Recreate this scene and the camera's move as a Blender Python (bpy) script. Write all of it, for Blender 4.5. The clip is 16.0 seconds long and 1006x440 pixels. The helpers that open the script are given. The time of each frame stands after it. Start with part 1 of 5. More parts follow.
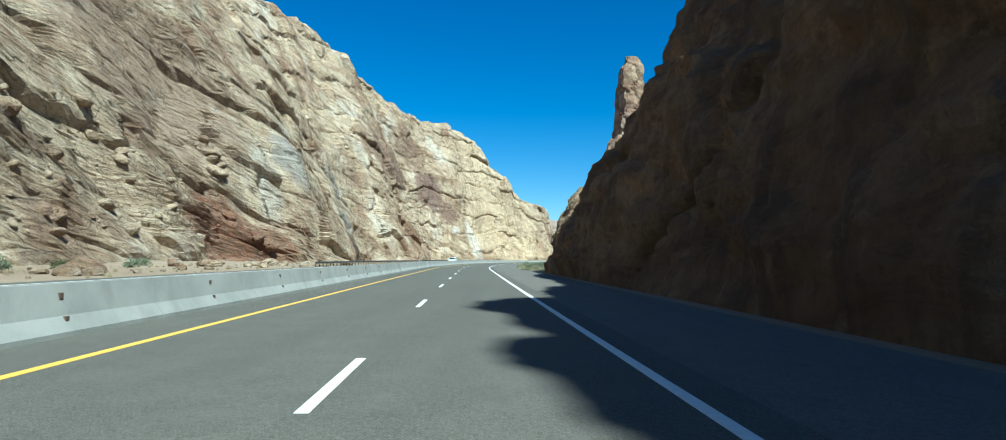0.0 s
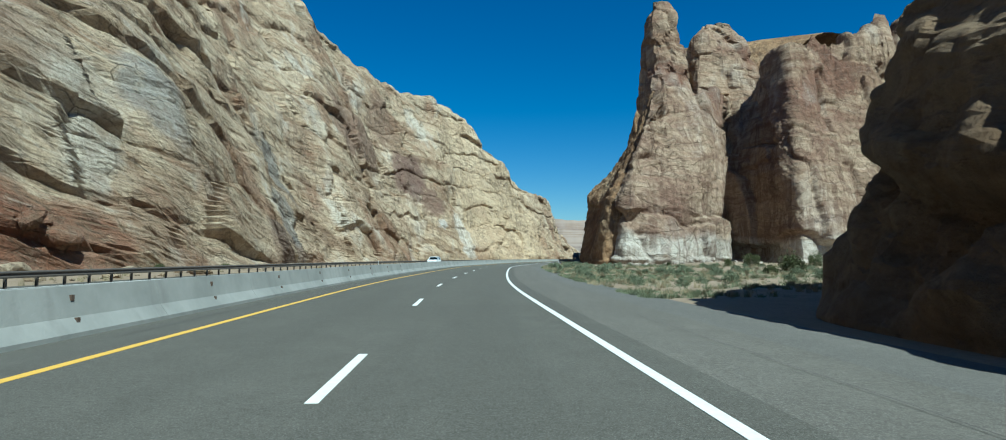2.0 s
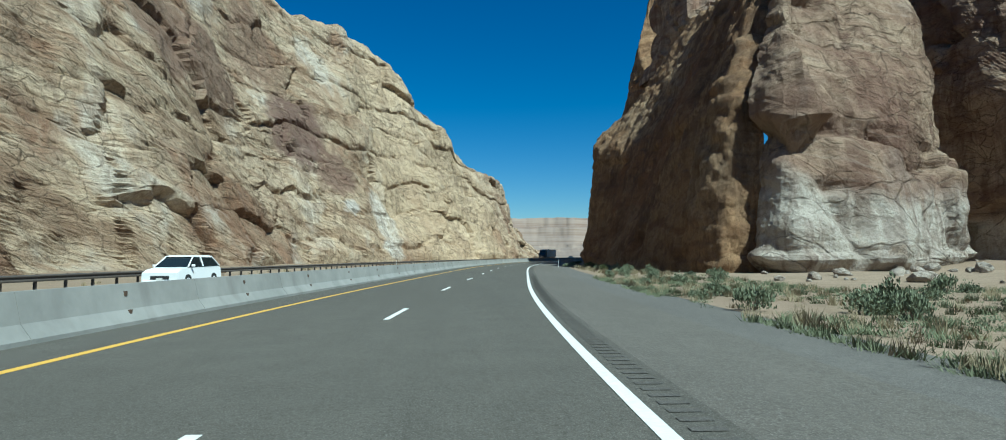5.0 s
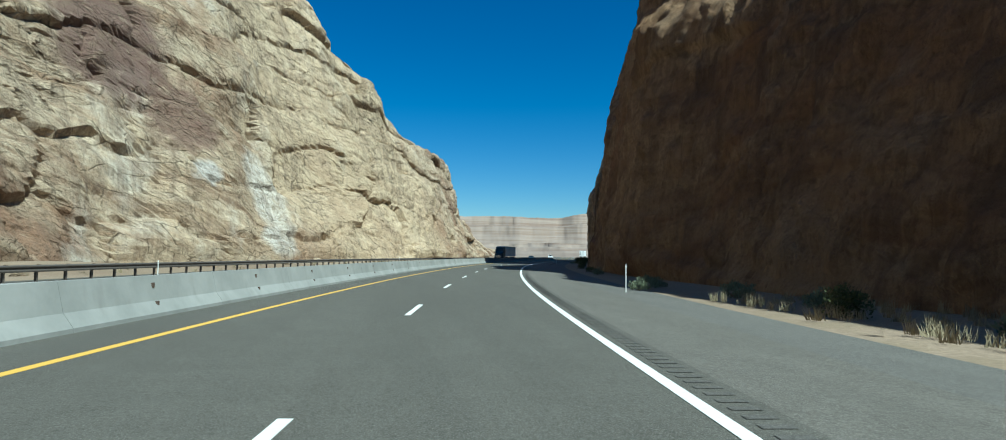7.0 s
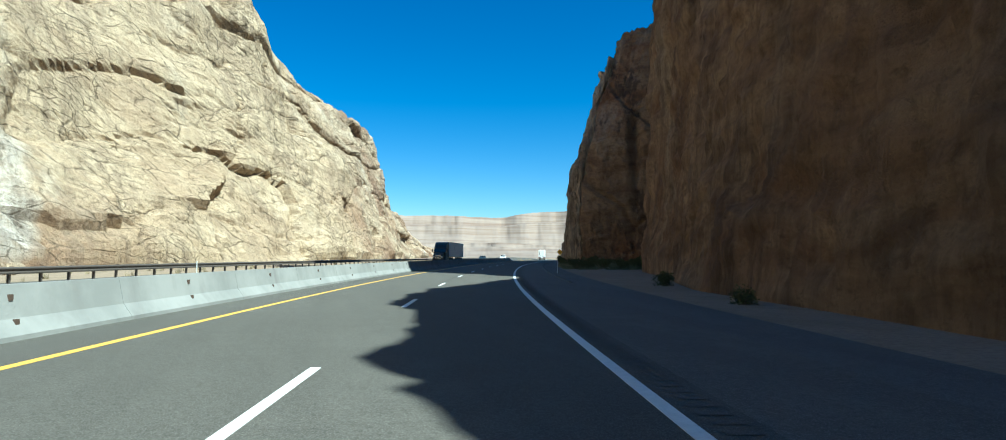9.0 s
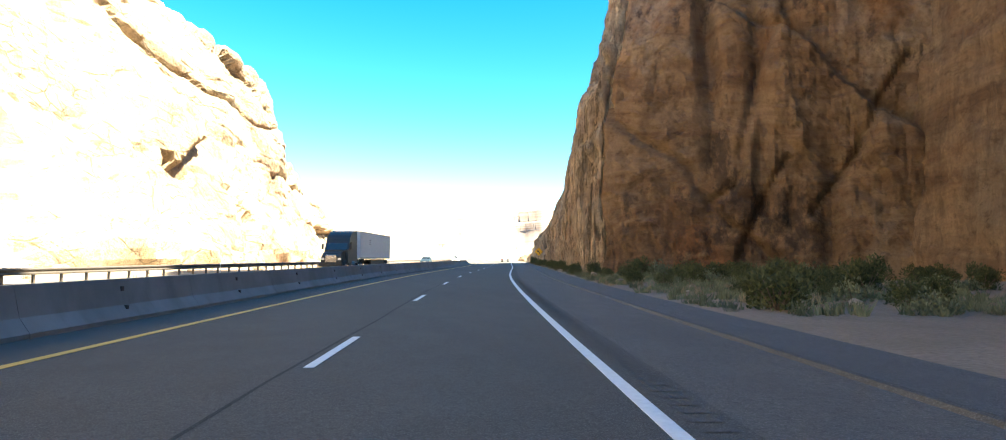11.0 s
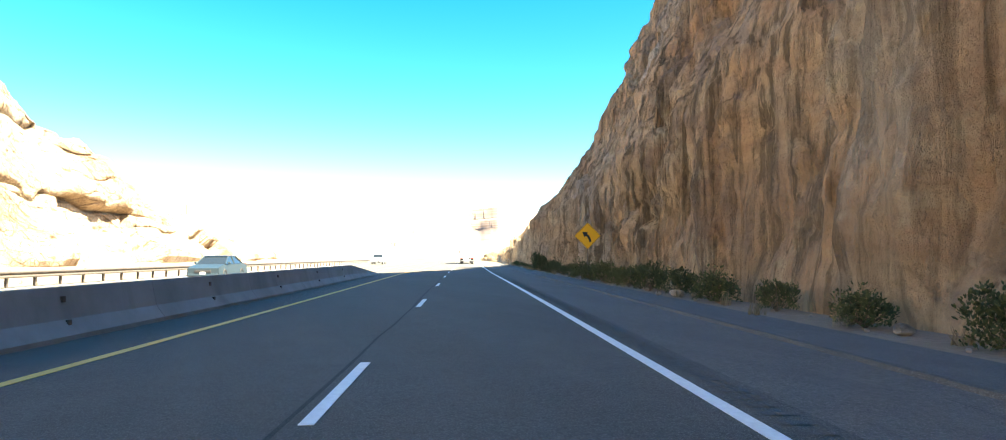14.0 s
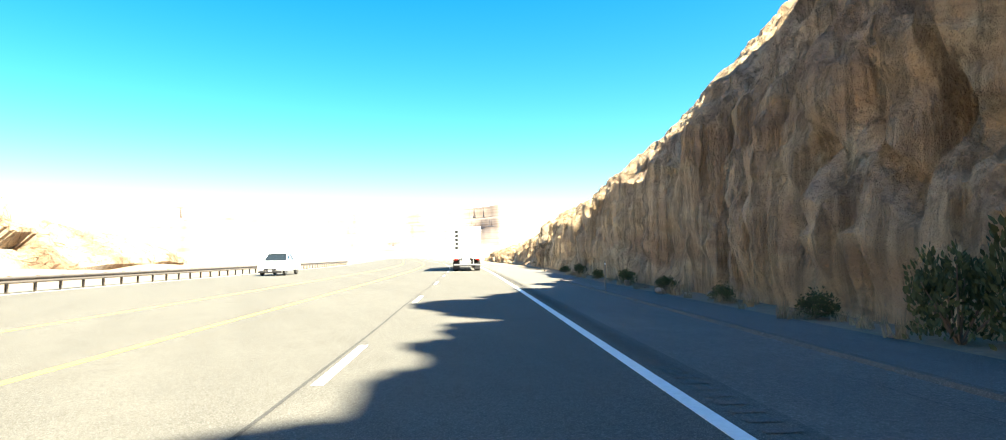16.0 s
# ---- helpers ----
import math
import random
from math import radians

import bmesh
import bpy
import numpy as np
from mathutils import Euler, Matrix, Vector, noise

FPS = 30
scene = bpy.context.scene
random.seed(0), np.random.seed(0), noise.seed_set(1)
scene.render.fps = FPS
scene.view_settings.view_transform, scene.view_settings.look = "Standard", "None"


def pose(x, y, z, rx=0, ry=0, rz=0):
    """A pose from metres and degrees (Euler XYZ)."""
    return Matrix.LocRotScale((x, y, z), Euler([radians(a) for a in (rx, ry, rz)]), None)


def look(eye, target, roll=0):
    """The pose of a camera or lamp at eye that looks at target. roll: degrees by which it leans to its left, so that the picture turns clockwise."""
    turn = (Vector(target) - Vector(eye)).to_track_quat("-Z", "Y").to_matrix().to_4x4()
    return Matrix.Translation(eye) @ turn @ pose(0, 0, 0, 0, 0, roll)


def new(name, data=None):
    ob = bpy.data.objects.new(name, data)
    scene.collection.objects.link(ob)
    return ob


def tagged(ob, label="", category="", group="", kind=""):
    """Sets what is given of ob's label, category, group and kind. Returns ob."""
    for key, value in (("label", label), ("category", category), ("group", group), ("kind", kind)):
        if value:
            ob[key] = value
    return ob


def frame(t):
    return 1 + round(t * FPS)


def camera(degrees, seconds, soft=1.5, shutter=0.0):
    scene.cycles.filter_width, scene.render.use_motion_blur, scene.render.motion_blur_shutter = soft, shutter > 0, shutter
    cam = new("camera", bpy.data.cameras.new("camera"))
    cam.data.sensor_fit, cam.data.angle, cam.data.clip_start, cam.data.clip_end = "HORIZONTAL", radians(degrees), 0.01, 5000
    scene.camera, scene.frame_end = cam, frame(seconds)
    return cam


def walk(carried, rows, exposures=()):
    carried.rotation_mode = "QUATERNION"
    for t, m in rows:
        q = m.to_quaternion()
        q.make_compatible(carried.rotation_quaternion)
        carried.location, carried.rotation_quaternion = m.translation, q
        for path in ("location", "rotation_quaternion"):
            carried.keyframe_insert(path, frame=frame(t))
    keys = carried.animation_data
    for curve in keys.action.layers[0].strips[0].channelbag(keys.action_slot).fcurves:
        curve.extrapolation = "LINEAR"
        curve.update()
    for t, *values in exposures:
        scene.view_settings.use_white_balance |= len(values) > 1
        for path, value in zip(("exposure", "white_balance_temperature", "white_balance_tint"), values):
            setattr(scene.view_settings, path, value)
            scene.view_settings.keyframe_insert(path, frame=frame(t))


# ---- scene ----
cam = camera(76.89, 16.0, 1.0)
PATH = [
    (0, (0.01, 0.00, 1.37), (0.01, 19.96, 2.59), 0.70),
    (0.5, (-0.72, 15.06, 1.37), (-0.72, 35.02, 2.61), 0.58),
    (1, (-1.46, 30.16, 1.37), (-1.45, 50.13, 2.51), 0.40),
    (1.5, (-2.20, 45.31, 1.37), (-2.06, 65.28, 2.49), 0.21),
    (2, (-2.86, 60.45, 1.37), (-2.57, 80.41, 2.56), 0.12),
    (2.5, (-3.37, 75.54, 1.37), (-2.87, 95.50, 2.51), 0.11),
    (3, (-3.67, 90.55, 1.37), (-2.89, 110.51, 2.39), -0.02),
    (3.5, (-3.64, 105.37, 1.37), (-2.57, 125.32, 2.37), -0.37),
    (4, (-3.36, 120.13, 1.37), (-1.93, 140.04, 2.49), -0.74),
    (4.2, (-3.19, 126.03, 1.37), (-1.60, 145.93, 2.53), -0.66),
    (4.7, (-2.53, 140.90, 1.37), (-0.57, 160.77, 2.53), -0.52),
    (5.25, (-1.18, 157.43, 1.37), (1.21, 177.25, 2.53), -0.36),
    (5.8, (0.61, 173.98, 1.37), (3.44, 193.75, 2.53), -0.20),
    (6.3, (2.39, 188.91, 1.37), (5.65, 208.61, 2.53), -0.06),
    (6.5, (3.03, 194.86, 1.37), (6.47, 214.52, 2.52), 0.46),
    (7, (4.89, 209.68, 1.37), (8.78, 229.26, 2.49), 0.59),
    (7.5, (7.15, 224.34, 1.37), (11.56, 243.82, 2.51), 0.62),
    (8, (9.80, 238.76, 1.37), (14.74, 258.10, 2.49), 0.61),
    (8.5, (12.85, 252.91, 1.37), (18.21, 272.15, 2.51), 0.51),
    (9, (16.16, 266.88, 1.37), (21.82, 286.03, 2.51), 0.44),
    (9.2, (17.51, 272.46, 1.37), (23.30, 291.57, 2.52), 0.48),
    (9.7, (21.07, 286.36, 1.37), (27.19, 305.36, 2.53), 0.49),
    (10.25, (25.44, 301.55, 1.37), (31.99, 320.41, 2.54), 0.50),
    (10.8, (30.21, 316.69, 1.37), (37.19, 335.40, 2.55), 0.50),
    (11.3, (34.84, 330.48, 1.37), (42.15, 349.06, 2.56), 0.51),
    (11.5, (36.68, 336.01, 1.37), (44.13, 354.54, 2.53), 0.57),
    (12, (41.47, 349.82, 1.37), (49.18, 368.24, 2.54), 0.73),
    (12.5, (46.52, 363.58, 1.37), (54.43, 381.90, 2.59), 0.74),
    (13, (51.67, 377.33, 1.37), (59.76, 395.58, 2.59), 0.50),
    (13.5, (57.02, 391.01, 1.37), (65.32, 409.17, 2.53), 0.23),
    (14, (62.45, 404.70, 1.37), (70.88, 422.80, 2.52), 0.00),
    (14.5, (67.92, 418.49, 1.37), (76.29, 436.62, 2.41), -0.34),
    (15, (73.38, 432.25, 1.37), (81.82, 450.34, 2.49), -0.52),
    (15.5, (78.79, 446.00, 1.37), (87.29, 464.06, 2.54), -0.44),
    (16, (84.43, 459.72, 1.37), (92.87, 477.82, 2.49), -0.79),
]

EXPOSURES = [(0.0, 1.1, 5250, -14), (0.5, 1.6, 5250, -14), (1.0, 1.1, 5250, -14), (1.5, 0.75, 5250, -14), (3.5, 0.5, 5300, -13), (7.0, 0.7, 5300, -14), (8.5, 1.0, 5300, -14), (9.2, 1.45, 5400, -13), (10.3, 2.7, 6700, -6), (11.3, 3.45, 7600, 2), (13.2, 3.55, 7700, 2), (14.5, 3.3, 7600, 2), (16.0, 2.95, 7300, 0)]
walk(cam, [(t, look(eye, target, roll)) for t, eye, target, roll in PATH], EXPOSURES)

# ---- light ----
SUN_AZ, SUN_EL = 147.0, 49.0          # clockwise from +y, above the horizon
world = bpy.data.worlds.new("sky")
scene.world = world
world.use_nodes = True
wn = world.node_tree.nodes
sky = wn.new("ShaderNodeTexSky")
sky.sky_type, sky.sun_disc = "NISHITA", False
sky.sun_elevation, sky.sun_rotation = radians(SUN_EL), radians(SUN_AZ)
sky.altitude, sky.air_density, sky.dust_density, sky.ozone_density = 1600.0, 1.0, 1.8, 2.5
wn["Background"].inputs["Strength"].default_value = 0.06
deep = wn.new("ShaderNodeHueSaturation")
deep.inputs["Saturation"].default_value = 1.45
world.node_tree.links.new(sky.outputs[0], deep.inputs["Color"])
world.node_tree.links.new(deep.outputs[0], wn["Background"].inputs["Color"])
sun = new("sun", bpy.data.lights.new("sun", "SUN"))
sun.data.energy, sun.data.angle, sun.data.color = 5.0, radians(0.5), (1.0, 0.95, 0.87)
az, el = radians(SUN_AZ), radians(SUN_EL)
TO_SUN = Vector((math.sin(az) * math.cos(el), math.cos(az) * math.cos(el), math.sin(el)))
sun.matrix_world = look(TO_SUN * 300, (0, 0, 0))

# ---- the road's line: the dashed line between the two lanes ----
HEAD_S = [-60, 0, 30, 60, 90, 110, 130, 150, 170, 190, 210, 230, 250, 270, 290, 310, 330, 350, 370, 390, 410, 430, 450, 470, 490, 510, 560, 640]
HEAD_D = [-3.62, -3.16, -2.93, -2.68, -2.48, -2.69, 0.68, 1.66, 2.17, 5.49, 8.28, 8.29, 8.9, 11.16, 12.83, 14.12, 16.31, 18.1, 19.17, 20.16, 21.79, 22.36, 21.69, 21.35, 21.18, 22.01, 21.2, 16.0]
LINE_S = np.arange(-400.0, 1400.0, 1.0)
head = np.radians(np.interp(LINE_S, HEAD_S, HEAD_D))
head = np.convolve(np.pad(head, 7, mode="edge"), np.ones(15) / 15, "valid")
LINE_X = np.r_[0, np.cumsum((np.sin(head)[1:] + np.sin(head)[:-1]) / 2)]
LINE_Y = np.r_[0, np.cumsum((np.cos(head)[1:] + np.cos(head)[:-1]) / 2)]
i0 = int(np.searchsorted(LINE_S, 0))
LINE_X += 0.055 - LINE_X[i0]
LINE_Y += -28.188 - LINE_Y[i0]


def at(s, n):
    """World x, y of a place s metres along the dashed line and n metres to its right (arrays too)."""
    h = np.interp(s, LINE_S, head)
    return np.interp(s, LINE_S, LINE_X) + n * np.cos(h), np.interp(s, LINE_S, LINE_Y) - n * np.sin(h)


def heading(s):
    return float(np.interp(s, LINE_S, head))


def spot(s, n, z=0.0, turn=0.0):
    """A pose on the road: local +y runs along it, turned by some degrees to the left."""
    x, y = at(s, n)
    return pose(float(x), float(y), z, 0, 0, -math.degrees(heading(s)) + turn)


def along(x, y):
    """s and n of world places."""
    x, y = np.atleast_1d(x).astype(float), np.atleast_1d(y).astype(float)
    s_out, n_out = np.empty_like(x), np.empty_like(x)
    sub = slice(None, None, 2)
    for a in range(0, len(x), 4000):
        q = slice(a, a + 4000)
        d = (x[q, None] - LINE_X[sub]) ** 2 + (y[q, None] - LINE_Y[sub]) ** 2
        k = d.argmin(1) * 2
        dx, dy = x[q] - LINE_X[k], y[q] - LINE_Y[k]
        s_out[q] = LINE_S[k] + dx * np.sin(head[k]) + dy * np.cos(head[k])
        n_out[q] = dx * np.cos(head[k]) - dy * np.sin(head[k])
    return s_out, n_out


# ---- noise on arrays ----
def grain(p, seed=0):
    """Smooth noise in -1..1 at rows of places."""
    p = np.asarray(p, float)
    c = np.floor(p).astype(np.int64)
    f = p - c
    f = f * f * f * (f * (f * 6 - 15) + 10)
    out = 0.0
    for dx in (0, 1):
        for dy in (0, 1):
            for dz in (0, 1):
                k = (c[:, 0] + dx) * 374761393 + (c[:, 1] + dy) * 668265263 + (c[:, 2] + dz) * 2147483647 + seed * 974634777
                k = (k ^ (k >> 13)) * 1274126177 & 0xFFFFFFFF
                k = (k ^ (k >> 16)) & 0xFFFF
                w = (f[:, 0] if dx else 1 - f[:, 0]) * (f[:, 1] if dy else 1 - f[:, 1]) * (f[:, 2] if dz else 1 - f[:, 2])
                out = out + w * (k / 32767.5 - 1)
    return out


def fbm(p, octaves=4, seed=0, gain=0.5):
    p = np.asarray(p, float)
    out, amp = 0.0, 1.0
    for o in range(octaves):
        out = out + amp * grain(p, seed + o)
        p, amp = p * 2.03 + 17.1, amp * gain
    return out


def ridged(p, octaves=3, seed=0):
    out, amp = 0.0, 1.0
    p = np.asarray(p, float)
    for o in range(octaves):
        out = out + amp * (1 - np.abs(grain(p, seed + o)) * 2)
        p, amp = p * 2.1 + 9.7, amp * 0.5
    return out


# ---- mesh helpers ----
def sheet(name, grid, material, smooth=True):
    """A mesh from an array of rows x columns x 3."""
    r, c = grid.shape[:2]
    k = np.arange(r * c).reshape(r, c)
    quads = np.stack([k[:-1, :-1], k[:-1, 1:], k[1:, 1:], k[1:, :-1]], -1).reshape(-1, 4)
    me = bpy.data.meshes.new(name)
    me.vertices.add(r * c)
    me.vertices.foreach_set("co", grid.reshape(-1))
    me.loops.add(quads.size)
    me.loops.foreach_set("vertex_index", quads.reshape(-1).astype(np.int32))
    me.polygons.add(len(quads))
    me.polygons.foreach_set("loop_start", np.arange(0, quads.size, 4, dtype=np.int32))
    me.polygons.foreach_set("use_smooth", np.full(len(quads), smooth))
    me.update(calc_edges=True)
    me.validate()
    me.materials.append(material)
    return me


def mesh_of(name, bm, material, smooth=False):
    me = bpy.data.meshes.new(name)
    bm.normal_update()
    bm.to_mesh(me)
    bm.free()
    if smooth:
        me.polygons.foreach_set("use_smooth", np.ones(len(me.polygons), bool))
    for m in material if isinstance(material, (list, tuple)) else [material]:
        me.materials.append(m)
    return me


def part(name, bm, material, parent, label="", smooth=False):
    ob = new(name, mesh_of(name, bm, material, smooth))
    ob.parent = parent
    return tagged(ob, label)


def block(bm, size, centre=(0, 0, 0), turn=None, bevel=0.0):
    """A box, bevelled, added to bm."""
    m = Matrix.Translation(centre) @ (turn or Matrix()) @ Matrix.Diagonal((*size, 1))
    made = bmesh.ops.create_cube(bm, size=1, matrix=m)["verts"]
    if bevel:
        edges = list({e for v in made for e in v.link_edges})
        bmesh.ops.bevel(bm, geom=edges, offset=bevel, segments=1, affect="EDGES")
    return bm


def rod(bm, a, b, r1, r2=None, sides=10):
    a, b = Vector(a), Vector(b)
    d = b - a
    m = Matrix.Translation((a + b) / 2) @ d.to_track_quat("Z", "Y").to_matrix().to_4x4()
    bmesh.ops.create_cone(bm, cap_ends=True, segments=sides, radius1=r1, radius2=r1 if r2 is None else r2, depth=d.length, matrix=m)
    return bm


def ribbon(name, s0, s1, outline, material, step=2.0, closed=True, lift=None):
    """A bar with a cross-section of (n, z) points, swept along the road from s0 to s1."""
    ss = np.linspace(s0, s1, max(2, int(abs(s1 - s0) / step) + 1))
    bm = bmesh.new()
    rings = []
    for s in ss:
        up = lift(s) if lift else 0.0
        rings.append([bm.verts.new((*map(float, at(s, n)), z + up)) for n, z in outline])
    m = len(outline)
    for a, b in zip(rings[:-1], rings[1:]):
        for i in range(m if closed else m - 1):
            bm.faces.new((a[i], a[(i + 1) % m], b[(i + 1) % m], b[i]))
    if closed:
        bm.faces.new(rings[0][::-1])
        bm.faces.new(rings[-1])
    bmesh.ops.recalc_face_normals(bm, faces=bm.faces)
    return mesh_of(name, bm, material)


# ---- materials ----
class Nodes:
    """Short hand for a node material."""

    def __init__(self, name):
        self.mat = bpy.data.materials.new(name)
        self.mat.use_nodes = True
        self.tree = self.mat.node_tree
        self.bsdf = self.tree.nodes["Principled BSDF"]

    def add(self, kind, **inputs):
        n = self.tree.nodes.new(kind)
        for key, v in inputs.items():
            self.set(n.inputs[key.replace("_", " ")], v)
        return n

    def set(self, socket, v):
        if isinstance(v, bpy.types.NodeSocket):
            self.tree.links.new(v, socket)
        else:
            socket.default_value = v

    def coords(self):
        return self.add("ShaderNodeTexCoord").outputs["Object"]

    def place(self):
        return self.add("ShaderNodeNewGeometry").outputs["Position"]

    def noise(self, vec, scale, detail=4.0, rough=0.55, distort=0.0):
        return self.add("ShaderNodeTexNoise", Vector=vec, Scale=scale, Detail=detail, Roughness=rough, Distortion=distort).outputs["Fac"]

    def scaled(self, vec, x, y, z, rot=(0, 0, 0)):
        n = self.add("ShaderNodeMapping", Vector=vec, Scale=(x, y, z), Rotation=rot)
        return n.outputs[0]

    def ramp(self, fac, *stops, ease="LINEAR"):
        n = self.add("ShaderNodeValToRGB", Fac=fac)
        r = n.color_ramp
        r.interpolation = ease
        while len(r.elements) < len(stops):
            r.elements.new(0.5)
        for e, (pos, col) in zip(r.elements, stops):
            e.position, e.color = pos, (*col, 1) if len(col) == 3 else col
        return n.outputs["Color"]

    def mix(self, fac, a, b, how="MIX"):
        n = self.tree.nodes.new("ShaderNodeMix")
        n.data_type, n.blend_type = "RGBA", how
        self.set(n.inputs[0], fac)
        for sock, v in ((n.inputs[6], a), (n.inputs[7], b)):
            self.set(sock, (*v, 1) if isinstance(v, tuple) and len(v) == 3 else v)
        return n.outputs[2]

    def math(self, how, a, b=0.0, clamp=False):
        n = self.tree.nodes.new("ShaderNodeMath")
        n.operation, n.use_clamp = how, clamp
        self.set(n.inputs[0], a)
        self.set(n.inputs[1], b)
        return n.outputs[0]

    def bump(self, height, strength, distance, normal=None):
        n = self.add("ShaderNodeBump", Height=height, Strength=strength, Distance=distance)
        if normal is not None:
            self.set(n.inputs["Normal"], normal)
        return n.outputs[0]

    def done(self, colour, rough=0.8, metal=0.0, normal=None, spec=0.3):
        b = self.bsdf.inputs
        self.set(b["Base Color"], (*colour, 1) if isinstance(colour, tuple) and len(colour) == 3 else colour)
        self.set(b["Roughness"], rough)
        self.set(b["Metallic"], metal)
        self.set(b["Specular IOR Level"], spec)
        if normal is not None:
            self.set(b["Normal"], normal)
        return self.mat


def plain(name, colour, rough=0.6, metal=0.0, dirt=0.25, scale=6.0):
    """Paint or metal with faint soiling."""
    m = Nodes(name)
    v = m.coords()
    n = m.noise(v, scale, 5, 0.65)
    col = m.mix(m.ramp(n, (0.35, (0, 0, 0)), (0.75, (dirt,) * 3)), colour, tuple(c * 0.45 + 0.03 for c in colour))
    r = m.math("ADD", m.math("MULTIPLY", n, 0.2), rough - 0.1)
    return m.done(col, r, metal, spec=0.5)
# ---- rock ----
def rock_material(name, tones, stain, pale, red, streak=0.5, dip=0.0, patch=0.5, band=None, beds=1.0, drill=0.0, spots=(), mottle_shade=1.0, blotch=0.0, cracks=0.8, massive=None, light=0.8):
    """Sandstone: bedding tones, reddish and pale patches, dark varnish runs, cracks, grain and relief, with crevice
    shade painted in.
    """
    m = Nodes(name)
    v = m.place()
    warp = m.add("ShaderNodeTexNoise", Vector=v, Scale=0.08, Detail=3.0)
    bent = m.add("ShaderNodeVectorMath")
    bent.operation = "MULTIPLY_ADD"
    m.set(bent.inputs[0], warp.outputs["Color"])
    bent.inputs[1].default_value = (7, 7, 7)
    m.set(bent.inputs[2], v)
    bent = bent.outputs[0]
    tilt = m.scaled(bent, 1, 1, 1, (radians(dip), 0, 0))
    bed = m.noise(m.scaled(tilt, 0.03, 0.03, 0.3), 1.0, 6, 0.62)
    thin = m.noise(m.scaled(tilt, 0.11, 0.11, 1.9), 1.0, 7, 0.7)
    if massive:
        far = m.ramp(m.math("MULTIPLY", m.add("ShaderNodeSeparateXYZ", Vector=bent).outputs["Y"], 1 / 500.0), (massive[0] / 500.0, (0, 0, 0)), (massive[1] / 500.0, (0.8,) * 3))
        thin = m.math("ADD", m.math("MULTIPLY", m.math("SUBTRACT", 1.0, far), m.math("SUBTRACT", thin, 0.5)), 0.5)
    big = m.noise(bent, 0.045, 5, 0.6)
    big2 = m.noise(m.scaled(bent, 1, 1, 0.7), 0.07, 6, 0.62)
    mid = m.noise(v, 0.35, 8, 0.7)
    knob = m.noise(m.scaled(tilt, 0.9, 0.9, 1.3), 1.0, 7, 0.7)
    fine = m.noise(v, 3.2, 7, 0.75)
    run = m.noise(m.scaled(v, 0.55, 0.55, 0.075), 1.0, 5, 0.6, 0.5)
    hole = m.noise(m.scaled(v, 1.0, 1.0, 0.055), 2.3, 5, 0.66, 0.5)
    where = m.ramp(m.noise(m.scaled(v, 1, 1, 0.6), 0.06, 4, 0.6), (0.40, (0.3,) * 3), (0.56, (1,) * 3))
    base = m.ramp(bed, (0.34, tones[0]), (0.46, tones[1]), (0.54, tones[2]), (0.66, tones[3]))
    base = m.mix(m.ramp(big, (0.50, (0, 0, 0)), (0.62, (patch,) * 3)), base, red)
    base = m.mix(m.ramp(big2, (0.54, (0, 0, 0)), (0.66, (light,) * 3)), base, pale)
    if band:
        z = m.add("ShaderNodeSeparateXYZ", Vector=bent).outputs["Z"]
        f = m.ramp(m.math("MULTIPLY", z, 1 / 60.0), *[(zz / 60.0, (k,) * 3) for zz, k in band])
        base = m.mix(f, base, pale)
    for sx, sy, sz, size, flat, colour, much in spots:
        off = m.add("ShaderNodeVectorMath")
        off.operation = "DISTANCE"
        m.set(off.inputs[0], m.scaled(bent, 1, 1, flat))
        off.inputs[1].default_value = (sx + 3.5, sy + 3.5, (sz + 3.5) * flat)
        reach = m.math("ADD", off.outputs["Value"], m.math("MULTIPLY", mid, size * 0.9))
        base = m.mix(m.ramp(m.math("MULTIPLY", reach, 0.5 / size), (0.62, (much,) * 3), (0.8, (0, 0, 0))), base, colour)
    runs = m.mix(1.0, m.ramp(run, (0.46, (0, 0, 0)), (0.6, (streak,) * 3)), where, "MULTIPLY")
    base = m.mix(runs, base, stain)
    if blotch:
        base = m.mix(m.ramp(m.noise(m.scaled(v, 1, 1, 0.6), 0.17, 8, 0.72), (0.55, (0, 0, 0)), (0.62, (blotch,) * 3)), base, stain)
    # Bed seams drawn dark in the colour, since bump casts no shade.
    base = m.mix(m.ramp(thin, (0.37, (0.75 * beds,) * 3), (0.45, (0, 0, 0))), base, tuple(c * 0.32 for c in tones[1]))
    base = m.mix(m.ramp(thin, (0.57, (0, 0, 0)), (0.66, (0.5 * beds,) * 3)), base, pale)
    # Relief lows painted dark as crevice shade, its highs paler.
    base = m.mix(m.ramp(mid, (0.36, (0.7 * mottle_shade,) * 3), (0.47, (0, 0, 0))), base, tuple(c * 0.5 for c in tones[1]))
    base = m.mix(m.ramp(mid, (0.56, (0, 0, 0)), (0.68, (0.6 * mottle_shade,) * 3)), base, tuple(min(0.7, c * 1.35) for c in tones[2]))
    base = m.mix(m.ramp(knob, (0.33, (0.6 * mottle_shade,) * 3), (0.43, (0, 0, 0))), base, tuple(c * 0.35 for c in tones[1]))
    base = m.mix(m.ramp(fine, (0.34, (0.45 * mottle_shade,) * 3), (0.5, (0, 0, 0))), base, tuple(c * 0.45 for c in tones[1]))
    if drill:
        # Shade of the drill grooves painted as thin dark vertical streaks.
        groove_shade = m.mix(1.0, m.ramp(hole, (0.41, (0.8 * drill,) * 3), (0.50, (0, 0, 0))), where, "MULTIPLY")
        base = m.mix(groove_shade, base, tuple(c * 0.28 for c in tones[1]))
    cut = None
